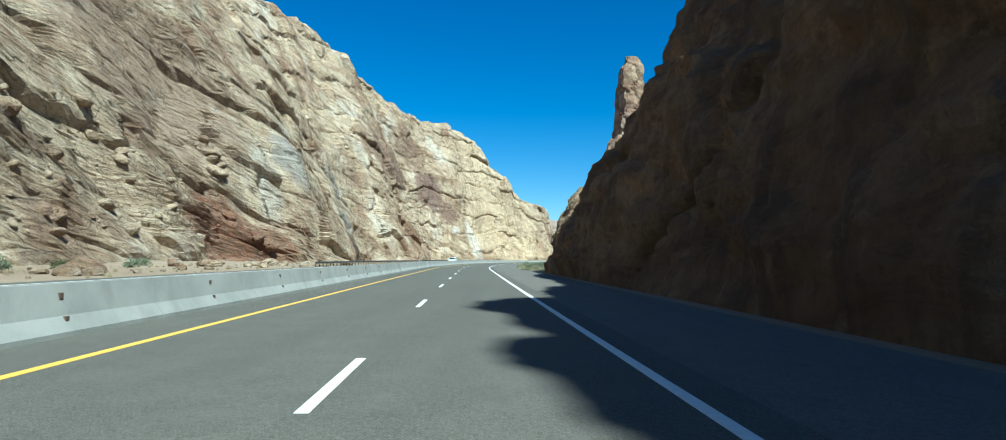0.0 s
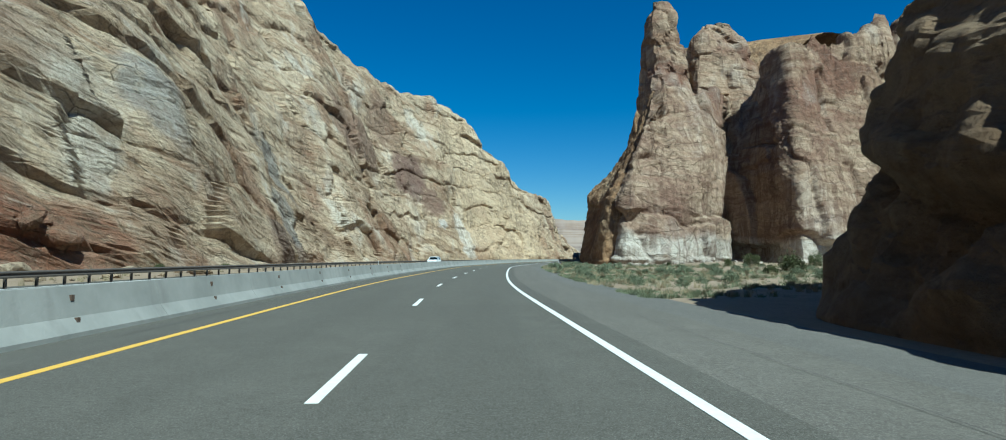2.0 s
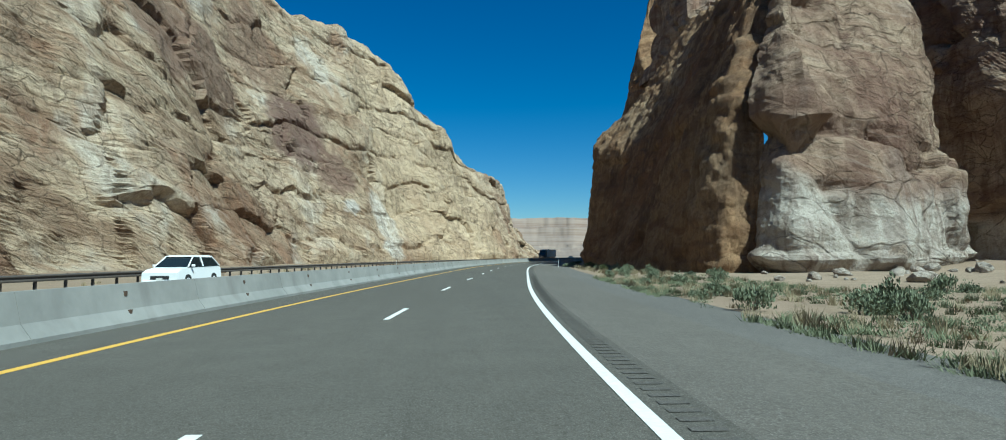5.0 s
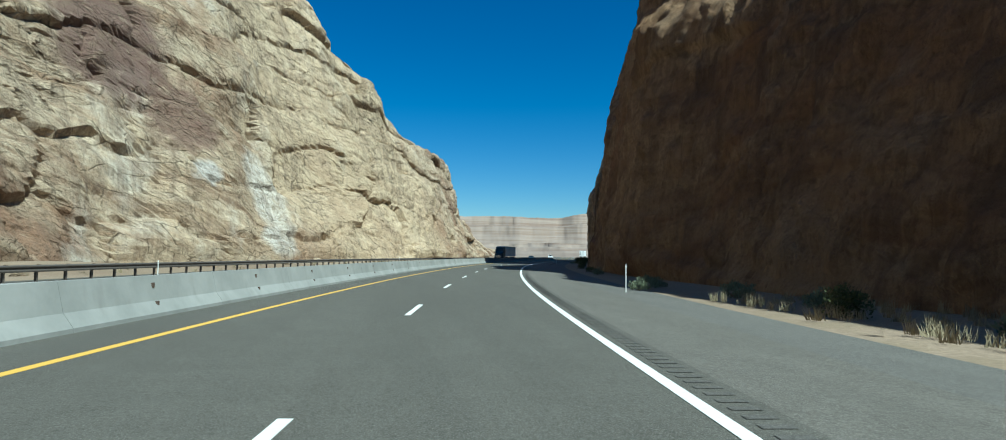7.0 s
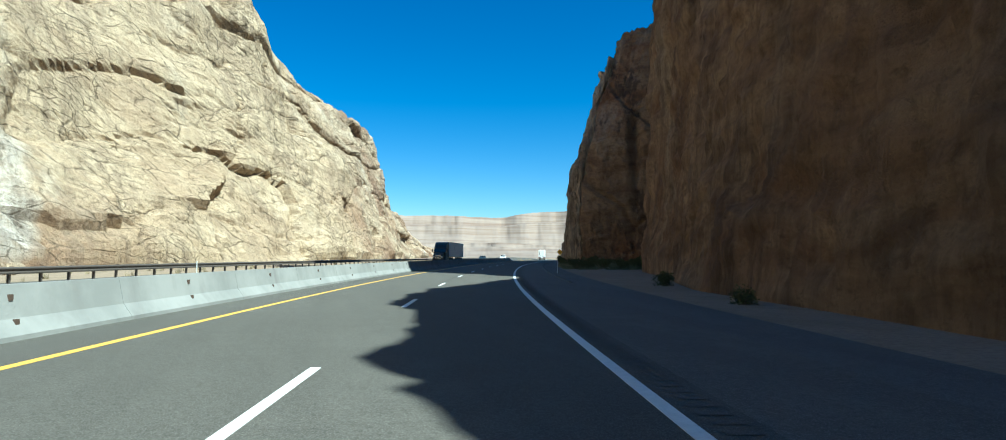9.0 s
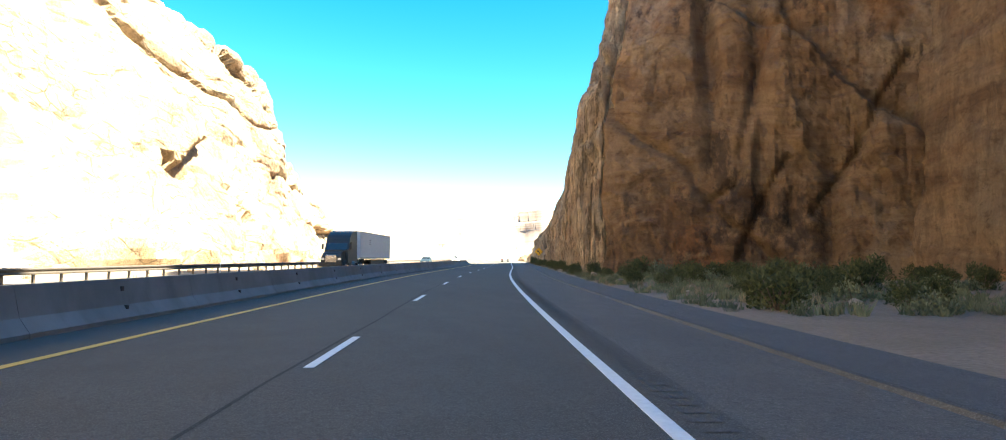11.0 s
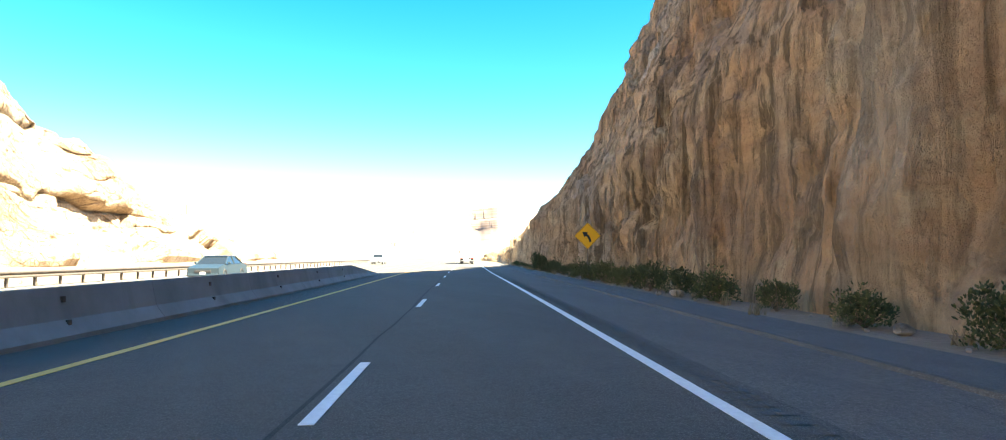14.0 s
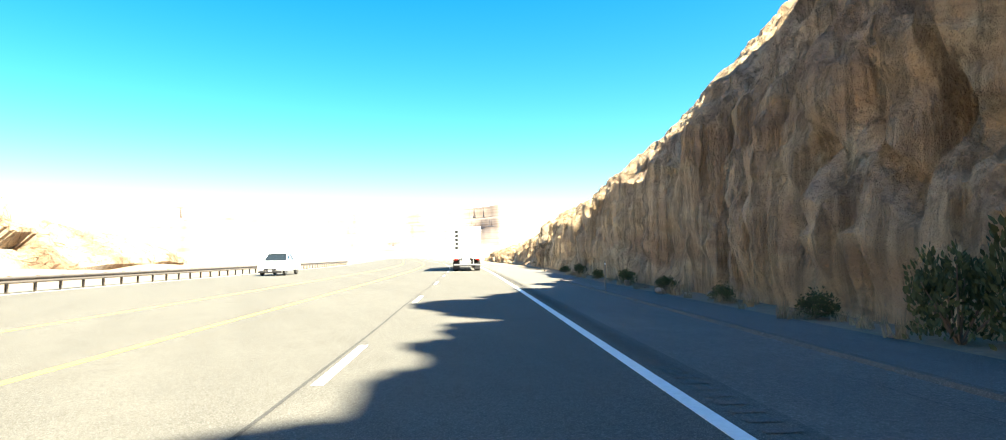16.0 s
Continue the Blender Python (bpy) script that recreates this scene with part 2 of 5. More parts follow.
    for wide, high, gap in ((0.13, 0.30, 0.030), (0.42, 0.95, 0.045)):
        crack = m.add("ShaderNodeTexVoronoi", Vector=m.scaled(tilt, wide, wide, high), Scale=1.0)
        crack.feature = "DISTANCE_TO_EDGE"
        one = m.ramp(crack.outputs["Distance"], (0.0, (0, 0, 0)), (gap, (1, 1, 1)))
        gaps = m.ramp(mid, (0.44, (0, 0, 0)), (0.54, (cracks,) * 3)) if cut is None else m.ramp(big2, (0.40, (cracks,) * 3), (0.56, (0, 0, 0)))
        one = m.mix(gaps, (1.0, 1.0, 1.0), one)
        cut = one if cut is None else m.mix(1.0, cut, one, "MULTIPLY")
    # Crack lines filled with dark colour for the shade inside them.
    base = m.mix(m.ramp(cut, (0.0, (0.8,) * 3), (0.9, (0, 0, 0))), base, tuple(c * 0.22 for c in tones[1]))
    h = m.math("ADD", m.math("MULTIPLY", thin, 0.8 * beds), m.math("MULTIPLY", mid, 1.0))
    h = m.math("ADD", h, m.math("MULTIPLY", cut, 0.5))
    nrm = m.bump(h, 1.0, 0.75)
    if drill:
        nrm = m.bump(m.ramp(hole, (0.36, (0, 0, 0)), (0.54, (1, 1, 1))), drill, 0.45, nrm)
    nrm = m.bump(knob, 1.0, 0.35, nrm)
    nrm = m.bump(fine, 0.9, 0.16, nrm)
    return m.done(base, 0.92, 0, nrm, 0.15)


def blocks(p, seed):
    """Rows of places cut into cells: a random number for each cell, and how near its border a place lies (0 at the border)."""
    c = np.floor(p).astype(np.int64)
    best, second, who = np.full(len(p), 9.0), np.full(len(p), 9.0), np.zeros(len(p))
    for dx in (-1, 0, 1):
        for dy in (-1, 0, 1):
            for dz in (-1, 0, 1):
                q = c + (dx, dy, dz)
                k = q[:, 0] * 374761393 + q[:, 1] * 668265263 + q[:, 2] * 2147483647 + seed * 974634777
                k = (k ^ (k >> 13)) * 1274126177 & 0xFFFFFFFF
                k = (k ^ (k >> 16)) * 2246822519 & 0xFFFFFFFF
                f = np.stack([(k & 1023) / 1023, (k >> 10 & 1023) / 1023, (k >> 20 & 1023) / 1023], 1)
                d = np.sqrt(((q + f - p) ** 2).sum(1))
                near = d < best
                second = np.where(near, best, np.minimum(second, d))
                who = np.where(near, (k >> 5 & 4095) / 2047.5 - 1, who)
                best = np.where(near, d, best)
    return who, np.minimum(1, (second - best) * 3)


def hashed(a, b, k):
    """A random number in -1..1 for each pair of whole numbers."""
    n = a.astype(np.int64) * 374761393 + b.astype(np.int64) * 668265263 + k * 974634777
    n = (n ^ (n >> 13)) * 1274126177 & 0xFFFFFFFF
    n = (n ^ (n >> 16)) * 2246822519 & 0xFFFFFFFF
    return ((n ^ (n >> 15)) & 0xFFFF) / 32767.5 - 1


def jointed(a, b, wide, high, seed):
    """Rock broken along beds and cross joints: each block's own depth and tilt, and the metres to its nearest joint."""
    tb = b / high
    r = np.floor(tb)
    fb = tb - r
    tu = a / wide * (0.8 + 0.35 * hashed(r, r * 0, seed)) + 5 * hashed(r, r * 0 + 1, seed) + 0.4 * hashed(r, r * 0 + 2, seed) * fb
    c = np.floor(tu)
    fu = tu - c
    depth = hashed(r, c, seed + 5) + 1.0 * hashed(r, c, seed + 6) * (fu - 0.5) + 1.1 * hashed(r, c, seed + 7) * (fb - 0.5)
    return depth, np.minimum(np.minimum(fu, 1 - fu) * wide, np.minimum(fb, 1 - fb) * high)


def even(a, k):
    return np.convolve(np.pad(a, k, mode="edge"), np.ones(2 * k + 1) / (2 * k + 1), "valid") if k > 0 else a


def cliff(name, rows, material, step, inward, lumps=1.0, cells=1.0, bed=0.4, dip=(0.0, 0.0), flutes=0.0, seed=3, rim=0.06, top_rows=24, spread=2.0, size=(9.0, 3.2), flat=1.5, grooves=(), belly=0.06, facets=False, crag_size=0.0, gritty=0.28, calm=None, soften=1, along_beds=None, ledge=0.72, dying=None, seams=()):
    """A rock mass from plan rows: foot x, y; knee's lean and height; crest x, y, height; back x, y, height.
    inward: +1 if the rock lies to the right of the foot's line as it runs on."""
    a = np.array(rows, float)
    d = np.r_[0, np.cumsum(np.maximum(np.hypot(np.diff(a[:, 0]), np.diff(a[:, 1])), 0.5 * np.hypot(np.diff(a[:, 4]), np.diff(a[:, 5]))))]
    u = np.linspace(0, d[-1], int(d[-1] / step) + 1)
    k = max(1, int(spread / step))
    fx, fy, b1, z1, cx, cy, ch, bx, by, bh = [even(even(np.interp(u, d, a[:, j]), k), k) for j in range(10)]
    ch = ch * (1 + rim * fbm(np.stack([u / 12, 0 * u, 0 * u + seed], 1), 5, seed, 0.6))
    z1 = np.minimum(z1, ch * 0.9)
    lx, ly = cx - fx, cy - fy
    ln = np.hypot(lx, ly) + 1e-6
    kx, ky = fx + lx / ln * b1 * z1, fy + ly / ln * b1 * z1
    n1 = max(4, int(z1.mean() / step) + 1)
    n2 = max(6, int(np.median(np.sqrt((ch - z1) ** 2 + (np.hypot(cx - kx, cy - ky)) ** 2)) / step) + 1)
    w1, w2, w3 = np.linspace(0, 1, n1)[:, None], np.linspace(0, 1, n2)[1:, None], (np.linspace(0, 1, top_rows)[1:, None]) ** 1.6
    top = ch.max()
    slant = np.zeros(n1 + n2 + top_rows - 1)
    if along_beds:
        knee = np.median(z1)
        slant = np.r_[0, w1[:, 0] * knee, knee + (top - knee) * w2[:, 0], np.full(top_rows - 1, top)] / abs(dip[0])
        ease = np.clip((along_beds[1] - u) / (along_beds[1] - along_beds[0]), 0, 1)
        slant = slant[:, None] * ease * ease * (3 - 2 * ease)
    else:
        slant = slant[:, None]
    UU = np.clip(u[None, :] - slant, 0, d[-1])
    foot, rise, brow, rear = np.split(UU, [1, 1 + n1, n1 + n2])

    def on(q, a):
        return np.interp(q, u, a)

    px = np.vstack([on(foot, fx), on(rise, fx) + (on(rise, kx) - on(rise, fx)) * w1, on(brow, kx) + (on(brow, cx) - on(brow, kx)) * w2, on(rear, cx) + (on(rear, bx) - on(rear, cx)) * w3])
    py = np.vstack([on(foot, fy), on(rise, fy) + (on(rise, ky) - on(rise, fy)) * w1, on(brow, ky) + (on(brow, cy) - on(brow, ky)) * w2, on(rear, cy) + (on(rear, by) - on(rear, cy)) * w3])
    bulge = np.sin(np.pi * w2) * belly
    pz = np.vstack([-1.5 + 0 * foot, on(rise, z1) * w1, on(brow, z1) + (on(brow, ch) - on(brow, z1)) * (w2 + bulge), on(rear, ch) + (on(rear, bh) - on(rear, ch)) * w3])
    g = np.stack([px, py, pz], -1)
    nrm = np.cross(np.gradient(g, axis=1), np.gradient(g, axis=0)) * -inward
    nrm = np.where(np.linalg.norm(nrm, axis=-1, keepdims=True) < 1e-9, (0, 0, 1), nrm)
    for _ in range(3):
        nrm[1:-1] = (nrm[:-2] + nrm[1:-1] + nrm[2:]) / 3
        nrm[:, 1:-1] = (nrm[:, :-2] + nrm[:, 1:-1] + nrm[:, 2:]) / 3
    nrm /= np.linalg.norm(nrm, axis=-1, keepdims=True) + 1e-9
    p = g.reshape(-1, 3)
    U = UU.reshape(-1)
    zz = p[:, 2]
    big = fbm(p / 26.0, 3, seed + 1)
    mid = fbm(p / 8.0, 3, seed + 5)
    warp = np.stack([grain(p / 6.0, seed + 60 + j) for j in range(3)], 1)
    bedz = zz - dip[0] * (np.interp(U, *dying) if dying else U)
    joints, gaps = [], []
    for k, wide in enumerate((size[0], size[1], size[1] * 0.42)):
        ja = U + 0.5 * dip[1] * zz + wide * 0.22 * warp[:, 0] + wide * 0.25 * grain(p / (wide * 1.3), seed + 110 + k)
        jb = bedz + wide * 0.10 * warp[:, 1] + wide * 0.16 * grain(p / (wide * 1.5), seed + 120 + k)
        d, e = jointed(ja, jb, wide, wide / flat, seed * 7 + 31 * k)
        joints.append(0.07 * wide * d)
        gaps.append(np.maximum(0, 1 - e / (0.05 * wide + 0.12)))
    keep = np.clip(0.5 + 1.4 * grain(p / 15.0, seed + 77), 0, 1)
    t1 = (bedz + 1.6 * big + 0.5 * warp[:, 0]) / 2.7
    ph = t1 % 1.0
    lay = np.where(ph < ledge, ph / ledge, (1 - ph) / (1 - ledge)) * (0.6 + 0.4 * np.sin(np.floor(t1) * 12.9898))
    t2 = (bedz + 1.2 * big + 0.35 * warp[:, 1]) / 1.15 + 0.37
    p2 = t2 % 1.0
    lay = lay + 0.36 * np.where(p2 < ledge, p2 / ledge, (1 - p2) / (1 - ledge)) * np.sin(np.floor(t2) * 7.77) ** 2
    lay = lay * np.clip(0.75 + 1.5 * grain(np.stack([U / 22, bedz / 9, 0 * U + seed], 1), seed + 90), 0.1, 1.5)
    if calm:
        still = np.interp(U, *calm)
        lay, keep = lay * still, keep * np.maximum(0.6, still)
    rough = fbm(p / 1.7, 4, seed + 41, 0.62)
    wander = U + 0.5 * warp[:, 2]
    flute = 0.7 * fbm(np.stack([wander / 1.5, zz / 22, 0 * U + seed], 1), 3, seed + 31)
    for wide, tall_ in ((1.5, 9.0), (0.8, 6.0)):
        line = np.abs(grain(np.stack([wander / wide, zz / tall_, 0 * U + seed], 1), seed + 34))
        flute = flute - 1.1 * np.maximum(0, 1 - 3.5 * line) * np.clip(0.6 + 1.6 * grain(p / 11.0, seed + 38), 0, 1)
    fine_ = np.clip(0.55 + 1.5 * grain(p / 11.0, seed + 78), 0.1, 1)
    broken = cells * (joints[0] + keep * joints[1] + fine_ * keep * joints[2] - 0.75 * gaps[0] ** 2 - 0.4 * keep * gaps[1] ** 2) + bed * lay
    broken = broken.reshape(px.shape)
    for _ in range(soften):
        broken[1:-1] = (broken[:-2] + 2 * broken[1:-1] + broken[2:]) / 4
        broken[:, 1:-1] = (broken[:, :-2] + 2 * broken[:, 1:-1] + broken[:, 2:]) / 4
    out = lumps * (2.0 * big + 0.35 * mid) + broken.reshape(-1) + flutes * flute + gritty * rough
    if crag_size:
        out = out + crag_size * (ridged(np.stack([p[:, 0], p[:, 1], bedz * 1.6], 1) / 5.5 + 0.3 * warp, 3, seed + 51) - 0.4)
    for qx, qy, wide, deep in grooves:
        away = np.hypot(p[:, 0] - qx + 0.5 * grain(np.stack([zz / 5, 0 * zz, 0 * zz + qx], 1), 7) + 0.03 * zz, p[:, 1] - qy)
        out = out - deep * np.exp(-(away / wide) ** 2)
    for u0, v0, u1, v1, wide, deep in seams:
        du, dv = u1 - u0, v1 - v0
        ua, za = U - u0 + 0.8 * warp[:, 0], zz - v0 + 0.5 * warp[:, 1]
        k = np.clip((ua * du + za * dv) / (du * du + dv * dv), 0, 1)
        out = out - deep * np.exp(-((ua - k * du) ** 2 + (za - k * dv) ** 2) / wide ** 2)
    fade = np.r_[0.0, np.minimum(1, np.linspace(0, 1, n1) * z1.mean() / 1.6), np.ones(n2 - 1), np.linspace(1, 0.5, top_rows - 1)]
    out = out.reshape(px.shape) * fade[:, None]
    g = g + nrm * out[..., None]
    if inward < 0:
        g = g[:, ::-1]
    return sheet(name, g, material, smooth=not facets)


def on_road(rows):
    """Rows of foot s, n; knee's lean and height; crest s, n, height; back s, n, height, turned into world places."""
    out = []
    for fs, fn, b1, z1, cs, cn, h, bs, bn, bh in rows:
        (fx, fy), (cx, cy), (bx, by) = at(fs, fn), at(cs, cn), at(bs, bn)
        out.append((float(fx), float(fy), b1, z1, float(cx), float(cy), h, float(bx), float(by), bh))
    return out


ROCK_LEFT = rock_material("sunlit_sandstone", [(0.24, 0.16, 0.102), (0.42, 0.315, 0.21), (0.50, 0.40, 0.28), (0.34, 0.23, 0.145)], (0.16, 0.115, 0.085), (0.52, 0.47, 0.39), (0.23, 0.13, 0.08), 0.45, 23, 0.85, drill=0.35, mottle_shade=0.55, beds=0.9, cracks=0.8, massive=(150, 205),
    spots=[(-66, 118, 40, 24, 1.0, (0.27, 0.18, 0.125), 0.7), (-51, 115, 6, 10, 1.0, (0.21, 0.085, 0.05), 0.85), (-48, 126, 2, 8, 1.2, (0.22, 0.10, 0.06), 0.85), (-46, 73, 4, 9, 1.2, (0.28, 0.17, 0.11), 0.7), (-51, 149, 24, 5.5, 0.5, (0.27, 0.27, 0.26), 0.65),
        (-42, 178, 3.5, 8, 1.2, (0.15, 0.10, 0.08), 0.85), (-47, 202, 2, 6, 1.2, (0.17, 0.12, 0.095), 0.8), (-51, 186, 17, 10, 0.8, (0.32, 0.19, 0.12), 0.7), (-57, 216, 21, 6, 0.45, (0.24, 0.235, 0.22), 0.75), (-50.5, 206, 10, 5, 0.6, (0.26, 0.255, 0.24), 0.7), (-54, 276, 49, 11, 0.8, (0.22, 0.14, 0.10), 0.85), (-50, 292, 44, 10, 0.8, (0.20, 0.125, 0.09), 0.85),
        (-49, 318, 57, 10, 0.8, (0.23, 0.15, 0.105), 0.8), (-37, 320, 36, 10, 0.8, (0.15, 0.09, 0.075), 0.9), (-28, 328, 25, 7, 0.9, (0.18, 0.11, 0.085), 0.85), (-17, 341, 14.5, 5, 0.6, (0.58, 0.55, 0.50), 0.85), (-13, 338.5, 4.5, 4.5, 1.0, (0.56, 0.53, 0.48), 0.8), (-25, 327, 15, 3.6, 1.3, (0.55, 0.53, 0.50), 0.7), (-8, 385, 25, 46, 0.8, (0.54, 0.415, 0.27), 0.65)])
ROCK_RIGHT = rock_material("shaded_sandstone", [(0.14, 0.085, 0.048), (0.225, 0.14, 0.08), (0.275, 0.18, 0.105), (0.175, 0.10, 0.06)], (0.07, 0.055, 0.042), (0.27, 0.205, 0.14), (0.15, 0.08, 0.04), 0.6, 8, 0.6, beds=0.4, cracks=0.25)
ROCK_BUTTE = rock_material("banded_sandstone", [(0.19, 0.11, 0.07), (0.29, 0.195, 0.13), (0.36, 0.265, 0.18), (0.22, 0.13, 0.085)], (0.12, 0.07, 0.05), (0.50, 0.46, 0.40), (0.17, 0.09, 0.06), 0.7, 4, 1.0, [(0, 0.1), (2, 0.7), (9, 0.9), (11, 0.1), (60, 0.0)], mottle_shade=0.6, beds=0.3, cracks=0.7, light=0.3)
# Butte rock toned darker for its shaded flank, with varnish runs.
ROCK_VARNISH_SHADE = rock_material("shaded_varnish_sandstone", [(0.19, 0.11, 0.06), (0.29, 0.175, 0.095), (0.35, 0.225, 0.125), (0.23, 0.13, 0.07)], (0.10, 0.065, 0.045), (0.38, 0.28, 0.18), (0.24, 0.12, 0.06), 0.7, 4, 0.7, beds=0.25, drill=0.5, blotch=0.35, cracks=0.05)
ROCK_CUT = rock_material("drilled_sandstone", [(0.36, 0.24, 0.15), (0.54, 0.375, 0.22), (0.60, 0.44, 0.275), (0.45, 0.305, 0.19)], (0.15, 0.125, 0.11), (0.58, 0.49, 0.37), (0.52, 0.30, 0.15), 0.55, 0, 0.7, beds=0.15, drill=1.0, blotch=0.45, mottle_shade=0.7, cracks=0.1)
ROCK_FRONT = rock_material("stained_sandstone", [(0.15, 0.088, 0.05), (0.24, 0.145, 0.08), (0.29, 0.19, 0.11), (0.185, 0.105, 0.058)], (0.05, 0.036, 0.03), (0.36, 0.29, 0.21), (0.23, 0.098, 0.04), 0.2, 0, 0.85, beds=0.2, drill=0.0, blotch=0.8, mottle_shade=0.8, cracks=0.12)

LEFT = on_road([(-60, -42, 0.45, 20, -60, -95, 84, -60, -170, 100), (60, -43, 0.5, 18, 60, -100, 92, 60, -170, 110), (120, -44.5, 0.5, 16, 120, -106, 97, 120, -170, 115), (142, -43, 0.5, 16, 142, -108, 98, 142, -170, 116),
    (158, -37, 0.5, 16, 158, -108, 99, 158, -170, 117), (176, -34, 0.5, 18, 176, -106, 100, 176, -170, 118), (192, -36, 0.5, 18, 192, -104, 101, 192, -170, 118), (212, -43, 0.5, 16, 212, -104, 101.5, 212, -170, 118),
    (228, -48.5, 0.5, 14, 228, -104, 101.5, 228, -170, 116), (252, -51, 0.5, 12, 252, -100, 101.5, 252, -170, 114), (268, -49, 0.45, 16, 268, -97.5, 99.5, 268, -170, 112), (283, -48.5, 0.5, 16, 283, -95, 96.5, 283, -170, 108),
    (310, -53, 0.45, 16, 310, -90, 87, 310, -167, 98), (327, -56, 0.35, 24, 327, -86, 81, 327, -161, 92), (345, -47.5, 0.45, 20, 345, -80.5, 76.3, 345, -155, 86), (358, -44, 0.5, 18, 358, -77, 76, 358, -151, 82),
    (375, -41, 0.75, 14, 375, -71, 75.5, 375, -145, 79), (383, -38.5, 0.7, 14, 383, -69, 75, 383, -143, 78), (396, -35.5, 0.6, 14, 396, -65, 70, 396, -138, 73), (403, -34.5, 0.5, 14, 403, -63, 63, 403, -136, 67),
    (410, -33.5, 0.45, 16, 410, -60, 60, 410, -134, 62), (417, -33, 0.4, 18, 417, -57, 55.5, 417, -131, 57), (424, -32, 0.35, 19, 424, -55, 48, 424, -129, 51), (430, -31.5, 0.35, 19, 430, -53, 44, 430, -127, 48),
    (442, -32, 0.35, 18, 442, -51, 40, 456, -123, 41.2), (456, -34, 0.3, 18, 456, -49, 38.4, 470, -119, 39.6), (470, -35.5, 0.3, 16, 470, -49, 37.7, 484, -114, 38.8), (484, -38, 0.3, 14, 484, -49, 36, 498, -109, 37.1),
    (490, -39.5, 0.3, 12, 490, -49, 32, 504, -107, 33), (496, -41, 0.35, 10, 496, -50, 28, 510, -105, 28.8), (503, -42, 0.4, 9, 503, -51, 26, 503, -103, 26.8), (509, -43, 0.5, 8, 509, -51, 24, 509, -101, 24.7),
    (515, -44, 0.6, 7, 515, -52, 22, 515, -99, 22.7), (521, -45, 0.8, 6, 521, -52, 19.5, 521, -97, 20.1), (535, -46, 1, 5, 535, -54, 17, 535, -95, 17.5), (546, -46.5, 1.1, 4, 546, -55, 15, 546, -95, 15.5),
    (565, -47, 1.2, 3, 565, -58, 11.5, 565, -95, 11.8), (600, -48, 1.5, 2, 600, -60, 8, 600, -95, 8.2), (640, -50, 1.5, 1, 640, -64, 3, 640, -95, 3.1)])
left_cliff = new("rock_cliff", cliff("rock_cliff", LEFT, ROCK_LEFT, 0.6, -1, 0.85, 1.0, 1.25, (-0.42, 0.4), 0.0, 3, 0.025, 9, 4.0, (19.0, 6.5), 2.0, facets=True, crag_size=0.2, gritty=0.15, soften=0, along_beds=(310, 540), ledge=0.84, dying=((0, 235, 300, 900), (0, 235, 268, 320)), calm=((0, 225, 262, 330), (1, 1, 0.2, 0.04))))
tagged(left_cliff, "tall sunlit tan sandstone road cut with sloping beds", "cliff", kind="structure")

NEAR = on_road([(-60, 9.6, .3, 9, -60, 25, 44, -60, 75, 54), (-14, 9.6, .3, 9, -14, 24.5, 46, -14, 75, 56), (-6, 9.6, .3, 9, -6, 24.5, 49.5, -6, 75, 58), (-2, 9.6, .3, 9, -2, 24.5, 53, -2, 75, 60), (5, 9.6, .3, 9, 5, 24.5, 52, 5, 75, 60), (15, 9.5, .3, 9, 15, 24.5, 46.5, 15, 75, 58), (24, 9.5, .3, 9, 24, 24, 43.5, 23, 75, 55), (30, 9.5, .28, 9, 30, 23.5, 40.5, 29, 75, 51), (36, 9.5, .28, 9, 36, 23.5, 37.5, 35, 75, 48), (43, 9.5, .22, 9, 43, 22.8, 34.5, 41, 75, 46), (51, 9.6, .2, 9, 51, 21.5, 32, 49, 75, 44), (60, 9.6, .16, 8.5, 60, 19.5, 28, 57, 75, 42), (72, 9.6, .16, 7, 72, 18.5, 22.5, 69, 72, 36), (80, 9.6, .18, 5.6, 80, 18, 18.5, 76, 71, 30), (86, 9.6, .2, 4.8, 86, 17.5, 14.5, 80, 70, 26), (91, 9.6, .22, 3.8, 91, 17, 11.2, 84, 70, 22),
    (96, 9.6, .26, 4.0, 96, 14.8, 10.8, 92, 60, 26), (101, 9.7, .3, 3.6, 101, 14.4, 10.2, 96, 58, 28), (104.5, 10.0, .35, 3.4, 104.5, 14.6, 10.2, 99, 58, 30), (106.5, 12, .4, 4, 106, 16.6, 12, 101, 58, 32), (108, 17, .35, 5, 107, 22, 16.4, 102, 60, 34), (109.5, 26, .35, 7, 108, 32, 22.5, 103, 64, 37), (113, 45, .4, 7, 109, 53, 28, 103, 82, 38), (118, 75, .4, 9, 112, 86, 34, 104, 112, 40)])
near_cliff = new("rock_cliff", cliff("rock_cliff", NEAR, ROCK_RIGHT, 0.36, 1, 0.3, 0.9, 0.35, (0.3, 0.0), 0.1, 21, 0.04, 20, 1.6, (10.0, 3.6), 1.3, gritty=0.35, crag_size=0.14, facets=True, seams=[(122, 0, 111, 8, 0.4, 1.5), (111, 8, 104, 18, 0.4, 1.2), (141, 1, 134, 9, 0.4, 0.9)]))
tagged(near_cliff, "dark shaded brown sandstone cliff beside the road shoulder", "cliff", kind="structure")

